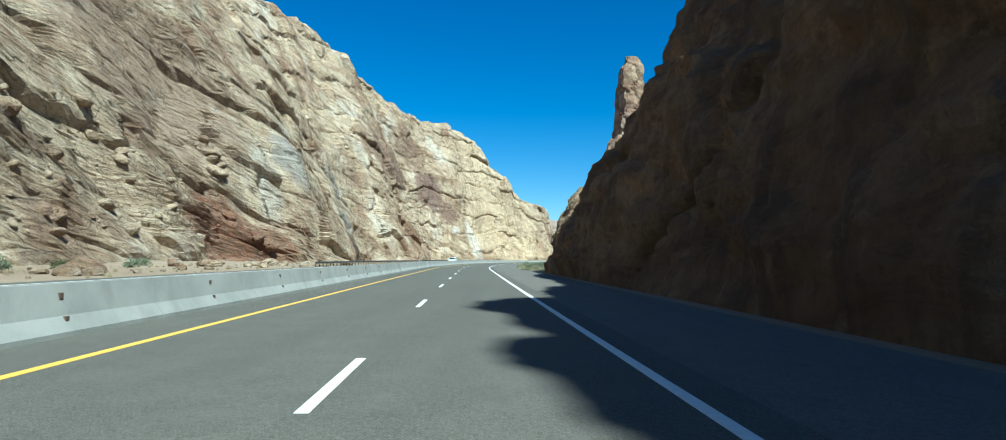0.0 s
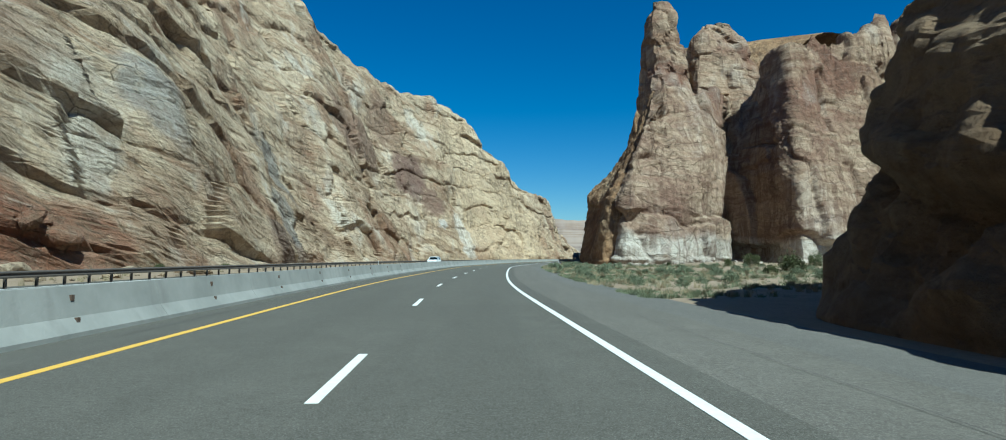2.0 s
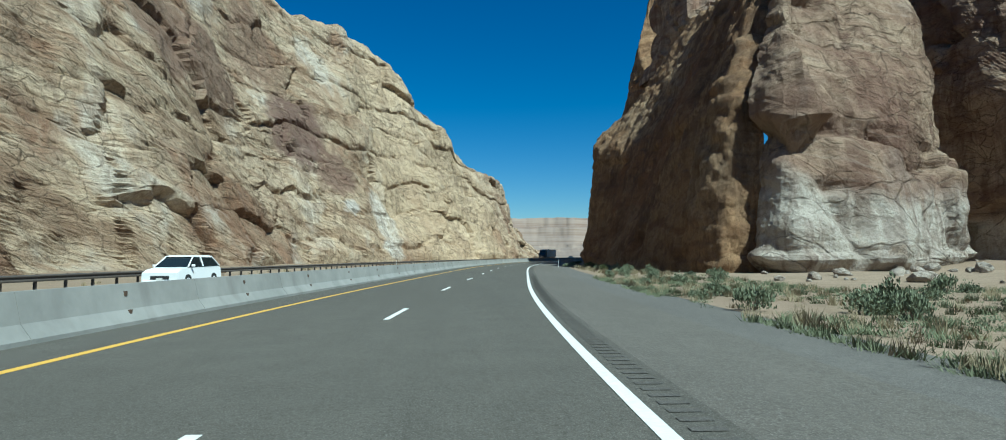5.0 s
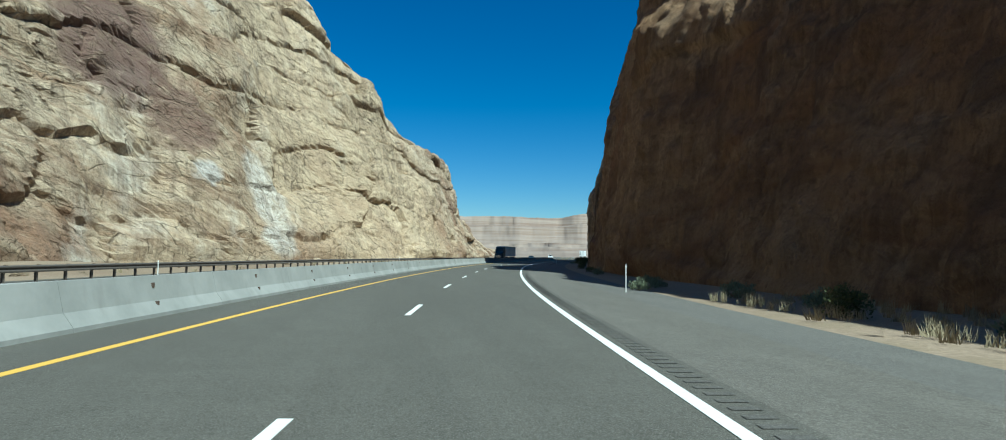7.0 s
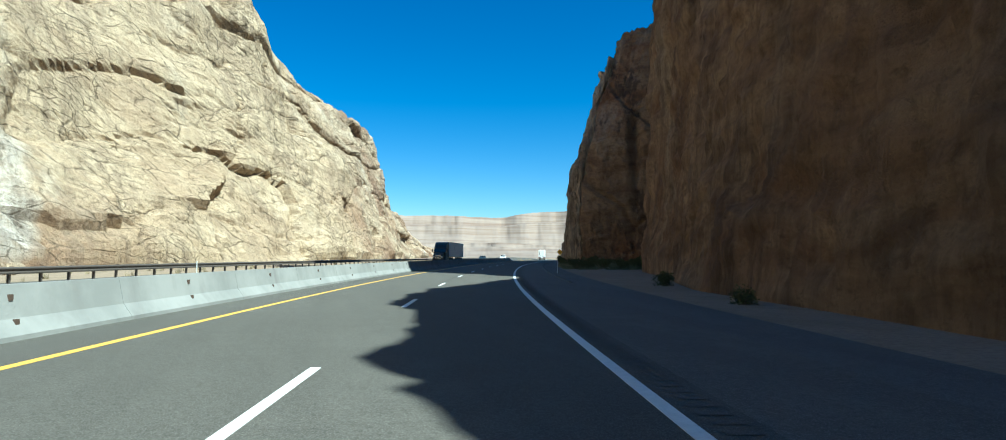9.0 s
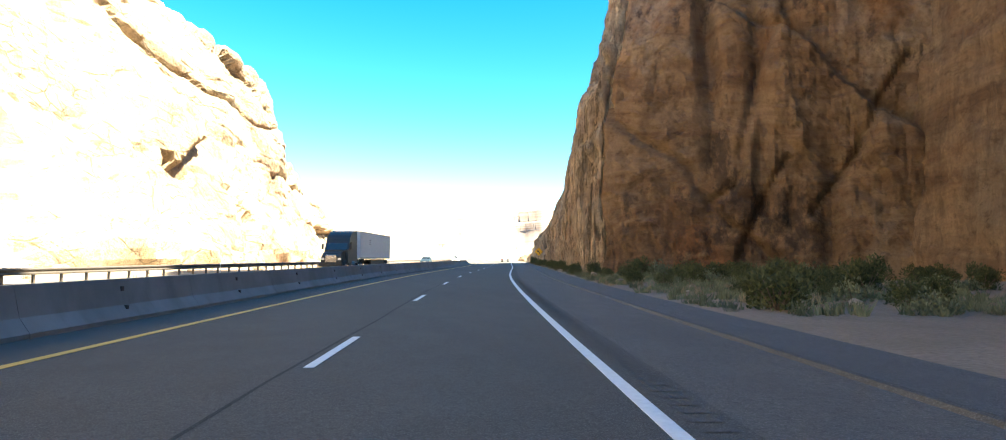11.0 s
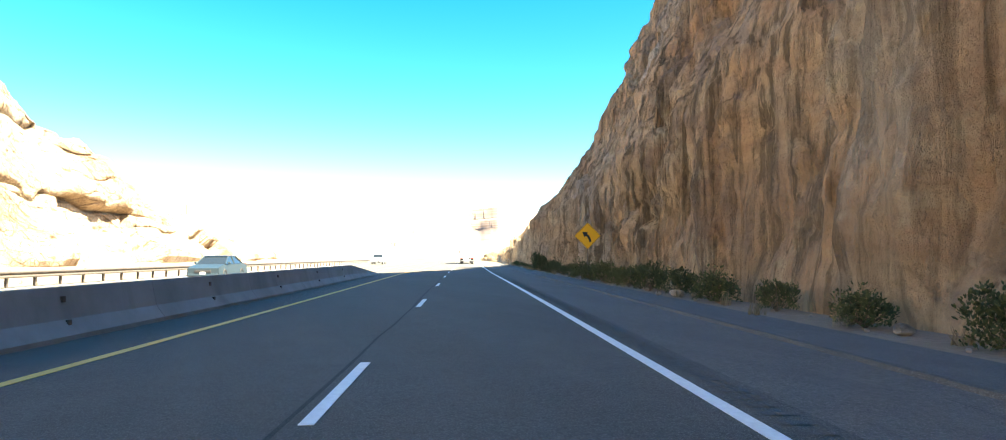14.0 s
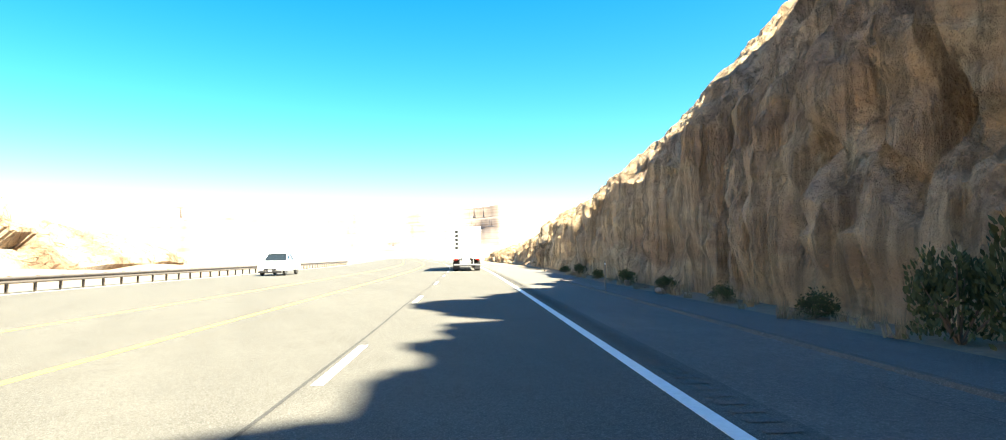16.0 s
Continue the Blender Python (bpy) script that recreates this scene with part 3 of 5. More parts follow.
ALCOVE = [(168, 90, .08, 30, 176, 90, 80, 300, 90, 84), (163, 180, .08, 30, 172, 184, 90, 300, 190, 94), (152, 232, .06, 30, 162, 244, 95, 260, 300, 98), (139, 262, .06, 24, 150, 276, 95, 200, 330, 98), (129, 263, .1, 20, 135, 284, 84, 170, 330, 96), (120, 246, .12, 22, 126, 266, 79, 150, 310, 72), (104, 231, .15, 22, 112, 254, 72, 140, 310, 82),
    (86, 223, .15, 20, 95, 250, 68, 125, 310, 72), (75.5, 220, .1, 20, 83, 240, 60, 115, 312, 66), (74, 226, .05, 24, 82, 250, 57, 112, 314, 66), (74.5, 243, .04, 26, 82, 262, 56, 110, 315, 65), (68, 253, .06, 22, 75, 267, 52, 106, 315, 64), (59, 240, .1, 16, 66, 257, 46, 100, 315, 62), (53, 211, .22, 16, 58, 231, 45, 95, 315, 60), (44, 201, .2, 17, 51, 222, 45, 90, 315, 60), (34, 196, .18, 17, 42, 217, 44, 85, 315, 60), (24, 193.3, .16, 15, 37, 212, 42.6, 80, 315, 60), (23.2, 197, .16, 14, 37, 216, 41.5, 80, 315, 58)]
WALL = [(24.3, 196.5, .16, 15, 37.6, 214.5, 41.5, 80, 315, 60)] + on_road(
    [(229, 18.2, .22, 14, 251, 31.7, 41, 320, 60, 58), (236, 17, .28, 14, 252, 31.3, 40.5, 322, 60, 58), (250, 15.5, .38, 18, 259, 31, 40, 326, 60, 58), (263, 14.5, .42, 18, 268, 33, 40, 330, 62, 58), (270, 14.1, .40, 18, 274, 33, 40, 333, 63, 58), (276, 13.7, .35, 18, 279, 32.5, 40.5, 335, 64, 58), (281, 13.2, .30, 18, 283, 32, 41, 337, 64.5, 58.5), (285.5, 12.6, .23, 19, 288, 31.5, 41.5, 339, 65, 59),
     (290.2, 12, .13, 20, 295, 30, 43, 340, 66, 60), (296, 11.8, .15, 22, 306, 37, 45, 342, 67, 61), (301, 11.8, .145, 24, 309, 36, 46, 344, 68, 62), (308, 11.8, .145, 24, 313, 36, 46, 346, 70, 62), (317, 12, .16, 21, 320, 34, 44, 350, 72, 62), (327, 11.8, .16, 16, 329, 32, 42, 353, 76, 64), (335, 13.2, .12, 16, 336, 31, 42, 357, 80, 66), (343, 14.8, .06, 23, 343, 30, 44, 360, 84, 68), (352, 15.6, .06, 29, 350, 27, 50, 364, 88, 84), (363, 16.4, .06, 33, 359, 25, 60, 368, 92, 88), (369, 18, .08, 35, 364, 26.5, 70, 371, 95, 90), (373, 23, .1, 34, 368, 31, 82, 375, 98, 92),
     (377, 30, .1, 36, 373, 38, 88, 380, 100, 94), (384, 36, .08, 40, 383, 44, 91, 386, 110, 94), (396, 39, .08, 40, 396, 46, 91, 398, 115, 94), (410, 38, .08, 40, 412, 46, 87, 414, 115, 90), (424, 38, .1, 40, 426, 48, 80, 428, 115, 74)])
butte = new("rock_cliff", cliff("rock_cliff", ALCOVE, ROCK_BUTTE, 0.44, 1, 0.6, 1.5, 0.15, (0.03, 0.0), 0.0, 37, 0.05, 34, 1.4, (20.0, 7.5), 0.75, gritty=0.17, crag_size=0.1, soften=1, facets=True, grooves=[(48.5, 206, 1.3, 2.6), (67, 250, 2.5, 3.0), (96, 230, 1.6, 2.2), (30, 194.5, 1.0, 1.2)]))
tagged(butte, "banded sandstone butte round a sage covered alcove", "cliff", kind="structure")
wall = new("rock_cliff", cliff("rock_cliff", WALL, ROCK_VARNISH_SHADE, 0.40, 1, 0.2, 0.5, 0.1, (0.03, 0.0), 0.18, 43, 0.04, 30, 1.4, (10.0, 3.8), 0.7, belly=-0.05))
tagged(wall, "tall shaded brown sandstone wall with dark varnish runs", "cliff", kind="structure")

FRONT = on_road([(404, 52, .1, 28, 414, 58, 64, 440, 100, 62), (409, 41, .08, 28, 418, 46, 58, 445, 80, 54), (414, 30, .05, 26, 422, 34, 52, 450, 62, 48), (417.5, 20, .05, 26, 425, 25, 49, 452, 50, 46), (419.6, 14, .06, 22, 426.8, 20.4, 47, 454, 46, 44), (420.9, 12.7, .06, 21, 428, 19.4, 46, 454, 46, 43.5), (428, 15, .07, 19, 434, 23, 42, 458, 48, 40)])
FAR = on_road([(427, 20, .06, 20, 433, 27, 43, 456, 49, 42), (420.6, 12.9, .06, 21, 427.8, 19.4, 46, 454, 46, 44), (425, 11.2, .07, 18, 431, 18, 44.5, 456, 44, 43), (437, 10.7, .07, 13.5, 439, 18, 40, 460, 42, 40), (450, 10.6, .08, 10.4, 451, 20, 42, 466, 45, 46),
    (462, 10.6, .08, 8.6, 462, 22, 47, 474, 46, 50), (470, 10.6, .08, 7.6, 470, 23.5, 47, 479, 47, 50), (480, 10.6, .08, 7, 480, 24, 41.5, 485, 47, 46), (490, 10.5, .08, 6.4, 490, 24, 35, 493, 47, 39), (500, 10.4, .08, 6, 500, 24, 31.5, 501, 47, 36), (510, 10.3, .08, 6.2, 510, 24, 28.5, 510, 47, 33), (518, 10.3, .08, 5.9, 518, 24, 26, 517, 47, 30), (526, 10.3, .08, 5.7, 526, 24, 23.5, 524, 47, 28), (534, 10.3, .1, 5.5, 534, 24, 20.5, 532, 47, 25), (542, 10.5, .12, 5.2, 542, 24, 18, 540, 47, 22), (550, 10.7, .14, 5, 550, 24, 16.8, 548, 47, 19), (562, 11, .2, 4.5, 562, 24, 14.5, 562, 45, 17), (585, 10.8, .3, 4.5, 585, 21, 10, 585, 45, 13), (610, 11.5, .5, 2.5, 610, 21, 7.8, 610, 46, 10), (645, 13, 1, 1.5, 645, 23, 4.6, 645, 56, 7), (690, 16, 1, 1, 690, 26, 2.5, 690, 60, 4)])
far_cliff = new("rock_cliff", cliff("rock_cliff", FAR, ROCK_CUT, 0.28, 1, 0.18, 0.6, 0.05, (0.0, 0.0), 0.95, 55, 0.06, 20, 1.2, (9.0, 3.2), 0.45, belly=-0.06, gritty=0.3, crag_size=0.05, facets=True, grooves=[(*map(float, at(447, 10.8)), 0.8, 1.2), (*map(float, at(492, 10.2)), 1.0, 1.3), (*map(float, at(512, 10.1)), 0.9, 1.1)]))
front_cliff = new("rock_cliff", cliff("rock_cliff", FRONT, ROCK_FRONT, 0.30, 1, 0.4, 1.5, 0.05, (0.9, 0.0), 0.15, 58, 0.05, 20, 1.2, (12.0, 5.0), 0.55, gritty=0.25, crag_size=0.12, facets=True, seams=[(5, 17, 15, 0, 0.4, 1.3), (25, 11, 30, 0, 0.35, 1.0), (15, 20, 22, 6, 0.3, 0.8)], grooves=[(*map(float, at(418, 23.7)), 1.0, 2.4), (*map(float, at(416, 28)), 0.8, 1.6), (*map(float, at(413, 33)), 0.9, 1.8)]))
tagged(front_cliff, "orange and dark brown rock face with deep vertical cracks", "cliff", kind="structure")
tagged(far_cliff, "orange brown shaded rock cut with vertical drill grooves", "cliff", kind="structure")


def crag(name, material, cx, cy, turn, widths, depths, heights, z0, seed, lean=0.0):
    """A free-standing pinnacle: rings from its foot to its top."""
    n, m = 56, len(heights)
    lv = np.linspace(0, m - 1, 64)
    w, dd, hh = (np.interp(lv, np.arange(m), q) for q in (widths, depths, heights))
    th = np.linspace(0, 2 * np.pi, n, endpoint=False)
    sq = 1 / np.maximum(np.abs(np.cos(th)), np.abs(np.sin(th))) ** 0.6
    ca, sa = math.cos(radians(turn)), math.sin(radians(turn))
    lx, ly = w[:, None] * np.cos(th) * sq + lean * (hh[:, None] - z0), dd[:, None] * np.sin(th) * sq
    g = np.stack([cx + ca * lx - sa * ly, cy + sa * lx + ca * ly, hh[:, None] + 0 * lx], -1)
    p = g.reshape(-1, 3)
    r1, e1 = blocks(p / (7, 7, 11) + 0.25 * np.stack([grain(p / 6, seed + j) for j in range(3)], 1), seed)
    o = (1.3 * r1 - 0.9 * (1 - e1) ** 2 + 1.2 * fbm(p / 9, 4, seed + 8)).reshape(g.shape[:2])
    rad = np.stack([np.cos(th) * ca - np.sin(th) * sa, np.cos(th) * sa + np.sin(th) * ca], -1)
    g[..., :2] += o[..., None] * rad[None] * np.minimum(1, w / 3)[:, None, None]
    g[..., 2] += 0.8 * o * (lv > m - 2.2)[:, None]
    g = np.concatenate([g, g[:, :1]], 1)
    return sheet(name, g[:, ::-1], material, smooth=False)


spire = new("rock_spire", crag("rock_spire", ROCK_BUTTE, 59, 288, 0, [9, 8, 6.5, 5.5, 4.2, 2.5, 0.2], [16, 12, 9, 7, 5, 3, 0.2], [44, 58, 70, 82, 90, 94.5, 95.5], 50, 91))
tagged(spire, "leaning sandstone pinnacle on top of the butte", "rock spire", kind="structure")
spire2 = new("rock_spire", crag("rock_spire", ROCK_BUTTE, 80, 292, 8, [18, 16, 14, 12, 9, 5, 0.3], [18, 15, 12, 9, 6, 3, 0.3], [44, 56, 66, 75, 83, 87.5, 89], 50, 97))
tagged(spire2, "broken sandstone crag beside the pinnacle", "rock spire", kind="structure")
# ---- ground and pavement ----
def ground_material():
    m = Nodes("desert_ground")
    v = m.place()
    big, mid, fine = m.noise(v, 0.03, 4), m.noise(v, 0.5, 5, 0.65), m.noise(v, 7.0, 5, 0.7)
    col = m.ramp(big, (0.35, (0.23, 0.165, 0.115)), (0.6, (0.31, 0.24, 0.175)))
    col = m.mix(m.ramp(mid, (0.45, (0, 0, 0)), (0.62, (0.7,) * 3)), col, (0.23, 0.18, 0.12))
    col = m.mix(m.ramp(fine, (0.35, (0.6,) * 3), (0.6, (0, 0, 0))), col, (0.17, 0.13, 0.095))
    return m.done(col, 0.95, 0, m.bump(fine, 0.6, 0.06, m.bump(mid, 0.6, 0.25)), 0.1)


def asphalt_material(name, tone, speck):
    m = Nodes(name)
    v = m.place()
    big, grit, mid, coarse = m.noise(v, 0.12, 3), m.noise(v, 55.0, 4, 0.8), m.noise(v, 1.3, 5, 0.6), m.noise(v, 14.0, 5, 0.75)
    track = m.noise(m.scaled(v, 0.7, 0.03, 1.0, (0, 0, radians(9))), 1.0, 4, 0.6)
    col = m.mix(m.ramp(mid, (0.3, (0, 0, 0)), (0.7, (1,) * 3)), tuple(c * 0.86 for c in tone), tuple(c * 1.12 for c in tone))
    col = m.mix(m.ramp(big, (0.4, (0, 0, 0)), (0.65, (0.5,) * 3)), col, tuple(c * 0.80 for c in tone))
    col = m.mix(m.ramp(track, (0.46, (0, 0, 0)), (0.6, (0.55,) * 3)), col, tuple(c * 0.78 for c in tone))
    col = m.mix(m.ramp(coarse, (0.32, (0.75,) * 3), (0.5, (0, 0, 0))), col, tuple(c * 0.55 for c in tone))
    col = m.mix(m.ramp(coarse, (0.55, (0, 0, 0)), (0.72, (0.6,) * 3)), col, tuple(c * 1.5 for c in tone))
    col = m.mix(m.ramp(grit, (0.5, (0, 0, 0)), (0.72, (speck,) * 3)), col, (0.36, 0.34, 0.31))
    return m.done(col, 0.85, 0, m.bump(grit, 0.5, 0.012, m.bump(coarse, 0.4, 0.02)), 0.1)


GROUND = ground_material()
ASPHALT = asphalt_material("worn_asphalt", (0.094, 0.0875, 0.075), 0.5)
SHOULDER = asphalt_material("shoulder_asphalt", (0.122, 0.111, 0.096), 0.6)
GRAVEL = asphalt_material("roadside_gravel", (0.118, 0.11, 0.10), 0.7)

lines_x = np.unique(np.r_[np.linspace(-4600, -600, 26), np.linspace(-600, -130, 40), np.arange(-130, 330, 4.0), np.linspace(330, 900, 44), np.linspace(900, 4600, 26)])
lines_y = np.unique(np.r_[np.linspace(-4600, -500, 24), np.linspace(-500, -60, 30), np.arange(-60, 720, 4.0), np.linspace(720, 1500, 50), np.linspace(1500, 4600, 30)])
gx, gy = np.meshgrid(lines_x, lines_y)
gs, gn = along(gx.ravel(), gy.ravel())
off = np.maximum(0, np.maximum(gn - 12, -gn - 24))
off = np.maximum(off, np.maximum(0, np.maximum(-gs - 300, gs - 1250)))
p3 = np.stack([gx.ravel(), gy.ravel(), 0 * gs], 1)
rough = np.minimum(1, off / 25)
gz = -0.14 + rough * (0.5 * fbm(p3 / 18, 4, 70) + 0.25) + np.minimum(1, off / 400) * 5.0 * fbm(p3 / 260, 3, 77)
far_y = np.clip((gy.ravel() - 560) / 900, 0, 1)
gz -= far_y * 9.0 * np.minimum(1, off / 120)
ground = new("ground", sheet("ground", np.stack([gx, gy, gz.reshape(gx.shape)], -1)[:, ::1], GROUND))
tagged(ground, "dry tan desert ground with sand and small stones", "ground", kind="structure")

road = new("road", ribbon("road", -150, 1100, [(-5.6, -0.10), (-5.6, 0.0), (4.3, -0.004), (4.3, -0.10)], ASPHALT))
tagged(road, "grey worn asphalt carriageway with two lanes", "road", kind="structure")
shoulder = new("road_shoulder", ribbon("road_shoulder", -150, 1100, [(4.3, -0.11), (4.3, -0.006), (6.62, -0.03), (6.72, -0.11)], SHOULDER))
tagged(shoulder, "paler asphalt shoulder beside the edge line", "road shoulder", kind="structure")
lip = new("asphalt_lip", ribbon("asphalt_lip", 332, 536, [(6.50, -0.04), (6.55, 0.02), (6.62, 0.03), (6.68, 0.02), (6.74, -0.06)], ASPHALT, 1.5))
tagged(lip, "low rounded asphalt lip along the edge of the shoulder", "kerb", kind="structure")
verge = new("gravel_verge", ribbon("gravel_verge", -150, 1100, [(6.58, -0.2), (6.58, -0.036), (8.0, -0.10), (12.5, -0.3)], GRAVEL))
tagged(verge, "strip of grey roadside gravel", "verge", kind="structure")
road2 = new("road", ribbon("road", -150, 1100, [(-19.6, -0.10), (-19.6, 0.0), (-5.6, 0.0), (-5.6, -0.10)], ASPHALT))
tagged(road2, "opposite asphalt carriageway behind the concrete barrier", "road", kind="structure")

WHITE = plain("white_road_paint", (0.72, 0.72, 0.69), 0.7, 0, 0.35, 9)
YELLOW = plain("yellow_road_paint", (0.66, 0.40, 0.06), 0.7, 0, 0.35, 9)


def marking(s0, s1, n, width, material, label, group=""):
    h = width / 2
    ob = new("road_marking", ribbon("road_marking", s0, s1, [(n - h, -0.002), (n - h, 0.004), (n + h, 0.004), (n + h, -0.002)], material))
    return tagged(ob, label, "road marking", group, kind="structure")


marking(-150, 1100, 3.66, 0.16, WHITE, "solid white edge line on the asphalt")
marking(-150, 1100, -3.66, 0.16, YELLOW, "solid yellow edge line on the asphalt")
marking(-150, 1100, -18.0, 0.16, WHITE, "solid white edge line of the opposite carriageway")
marking(-150, 1100, -7.6, 0.14, YELLOW, "solid yellow edge line of the opposite carriageway")
DASH0 = 36.92
for k in range(-8, 62):
    marking(DASH0 + 12.19 * k - 3.05, DASH0 + 12.19 * k, 0.0, 0.13, WHITE, "white lane dash on the asphalt", "lane dashes")

# ---- barrier ----
def concrete_material():
    m = Nodes("barrier_concrete")
    v = m.place()
    big, run, fine = m.noise(v, 0.5, 5, 0.65), m.noise(m.scaled(v, 1.2, 1.2, 0.25), 1.0, 5), m.noise(v, 12.0, 5, 0.7)
    col = m.ramp(big, (0.35, (0.205, 0.205, 0.192)), (0.65, (0.275, 0.272, 0.255)))
    col = m.mix(m.ramp(run, (0.55, (0, 0, 0)), (0.72, (0.5,) * 3)), col, (0.16, 0.15, 0.14))
    return m.done(col, 0.9, 0, m.bump(fine, 0.4, 0.02), 0.2)


CONCRETE = concrete_material()
JERSEY = [(-5.15, -0.02), (-5.15, 0.08), (-5.33, 0.33), (-5.45, 0.86), (-5.63, 0.86), (-5.75, 0.33), (-5.93, 0.08), (-5.93, -0.02)]
SEG = 6.1


def barrier_mesh(s0, s1, taper=False):
    bm = bmesh.new()
    ss = np.linspace(s0, s1, 4)
    rings = []
    for s in ss:
        k = 1.0 - 0.93 * (s - s0) / (s1 - s0) if taper else 1.0
        rings.append([bm.verts.new((*map(float, at(s, n)), max(z, z * k))) if z <= 0.08 else bm.verts.new((*map(float, at(s, n)), 0.08 + (z - 0.08) * k)) for n, z in JERSEY])
    m = len(JERSEY)
    for a, b in zip(rings[:-1], rings[1:]):
        for i in range(m):
            bm.faces.new((a[i], a[(i + 1) % m], b[(i + 1) % m], b[i]))
    bm.faces.new(rings[0][::-1])
    bm.faces.new(rings[-1])
    bmesh.ops.recalc_face_normals(bm, faces=bm.faces)
    return bm


RUST = plain("rusted_steel", (0.10, 0.065, 0.045), 0.8, 0.3, 0.5, 20)
s = -37.0
while s < 492:
    last = s + SEG > 487
    end = 492.5 if last else s + SEG
    seg = new("concrete_barrier", mesh_of("concrete_barrier", barrier_mesh(s + 0.008, end - 0.008, False if not last else True), CONCRETE))
    tagged(seg, "weathered grey concrete median barrier with sloped sides" if not last else "concrete barrier end that slopes down to the road", "road barrier", "median barriers")
    for z, n in ((0.66, -5.40), (0.27, -5.285)):
        bm = bmesh.new()
        x, y = at(s + 3.0, n)
        block(bm, (0.05, 0.09, 0.10), (float(x), float(y), z), Matrix.Rotation(-heading(s + 3), 4, "Z"))
        if not last:
            part("anchor_plate", bm, RUST, seg, "small rusty steel plate")
    s = end

# ---- guardrail beyond the opposite lanes ----
STEEL = plain("weathered_steel", (0.16, 0.135, 0.115), 0.55, 0.6, 0.5, 5)
GALV = plain("galvanised_steel", (0.45, 0.46, 0.47), 0.45, 0.85, 0.35, 8)
RAIL_N = -18.4
WAVE = [(0.0, 0.43), (0.07, 0.47), (0.07, 0.51), (0.0, 0.555), (0.0, 0.615), (0.07, 0.66), (0.07, 0.70), (0.0, 0.745), (-0.012, 0.742), (0.055, 0.69), (0.055, 0.665), (-0.014, 0.615), (-0.014, 0.555), (0.055, 0.515), (0.055, 0.475), (-0.012, 0.435)]
post_bm = bmesh.new()
for dx in (-0.05, 0.05):
    block(post_bm, (0.012, 0.10, 0.80), (dx, 0, 0.30))
block(post_bm, (0.10, 0.012, 0.80), (0, 0, 0.30))
post_me = mesh_of("post", post_bm, STEEL)
spacer = bmesh.new()
block(spacer, (0.13, 0.12, 0.34), (0.11, 0, 0.60), bevel=0.006)
spacer_me = mesh_of("spacer_block", spacer, plain("spacer_wood", (0.13, 0.09, 0.06), 0.85, 0, 0.4, 6))
for k in range(0, 40):
    s0 = 109.0 + k * 13.0
    rail = new("guardrail", None)
    rail.matrix_world = spot(s0, RAIL_N)
    tagged(rail, "weathered steel guardrail section on short posts", "guardrail", "guardrail sections")
    beam = new("rail_beam", ribbon("rail_beam", s0, s0 + 12.98, [(RAIL_N + 0.17 + n, z) for n, z in WAVE], STEEL, 2.2))
    beam.parent = rail
    beam.matrix_parent_inverse = rail.matrix_world.inverted()
    for j in range(7):
        for me, nm in ((post_me, "post"), (spacer_me, "spacer_block")):
            o = new(nm, me)
            o.parent = rail
            o.matrix_basis = rail.matrix_world.inverted() @ spot(s0 + 0.5 + j * 1.86, RAIL_N)

# ---- signs and posts ----
SIGN_YELLOW = plain("sign_yellow", (0.78, 0.42, 0.02), 0.4, 0, 0.1, 4)
SIGN_BLACK = plain("sign_black", (0.015, 0.015, 0.015), 0.5, 0, 0.1, 4)
WOOD_POST = plain("post_steel", (0.20, 0.17, 0.14), 0.7, 0.4, 0.4, 10)
POST_WHITE = plain("post_white", (0.66, 0.66, 0.63), 0.6, 0, 0.4, 8)


def rounded_plate(bm, half, thick, y, radius=0.06):
    """An upright square plate stood on its corner, with rounded corners, facing -y."""
    pts = []
    for q in range(4):
        cx, cz = [(1, 1), (-1, 1), (-1, -1), (1, -1)][q]
        for t in range(5):
            a = radians(q * 90 + t * 22.5)
            pts.append((cx * (half - radius) + radius * math.cos(a), cz * (half - radius) + radius * math.sin(a)))
    r = math.sqrt(0.5)
    front = [bm.verts.new(((a - b) * r, y, (a + b) * r)) for a, b in pts]
    back = [bm.verts.new((v.co.x, y + thick, v.co.z)) for v in front]
    bm.faces.new(front)
    bm.faces.new(back[::-1])
    for i in range(len(front)):
        j = (i + 1) % len(front)
        bm.faces.new((front[i], back[i], back[j], front[j]))
    bmesh.ops.recalc_face_normals(bm, faces=bm.faces)
    return bm


def flat_shape(bm, pts, y, thick):
    f = [bm.verts.new((x, y, z)) for x, z in pts]
    b = [bm.verts.new((x, y + thick, z)) for x, z in pts]
    bm.faces.new(f)
    bm.faces.new(b[::-1])
    for i in range(len(f)):
        j = (i + 1) % len(f)
        bm.faces.new((f[i], b[i], b[j], f[j]))
    bmesh.ops.recalc_face_normals(bm, faces=bm.faces)
    return bm


sign = new("warning_sign", None)
sign.matrix_world = spot(482.7, 9.1, -0.1, 2)
tagged(sign, "yellow diamond curve warning sign on a steel post", "road sign")
bm = bmesh.new()
for dx in (-0.022, 0.022):
    block(bm, (0.006, 0.04, 3.3), (dx, 0.03, 1.35))
block(bm, (0.05, 0.006, 3.3), (0, 0.05, 1.35))
part("post", bm, WOOD_POST, sign, "brown steel channel post")
plate = part("plate", rounded_plate(bmesh.new(), 0.60, 0.006, 0.0), SIGN_YELLOW, sign, "yellow diamond plate")
plate.location = (0, 0, 2.78)
ring = bmesh.new()
rounded_plate(ring, 0.575, 0.003, -0.004)
bmesh.ops.inset_region(ring, faces=[f for f in ring.faces if len(f.verts) > 6 and f.normal.y < 0], thickness=0.016)
bmesh.ops.delete(ring, geom=[f for f in ring.faces if len(f.verts) > 6], context="FACES")
border = part("border", ring, SIGN_BLACK, plate, "thin black border line")
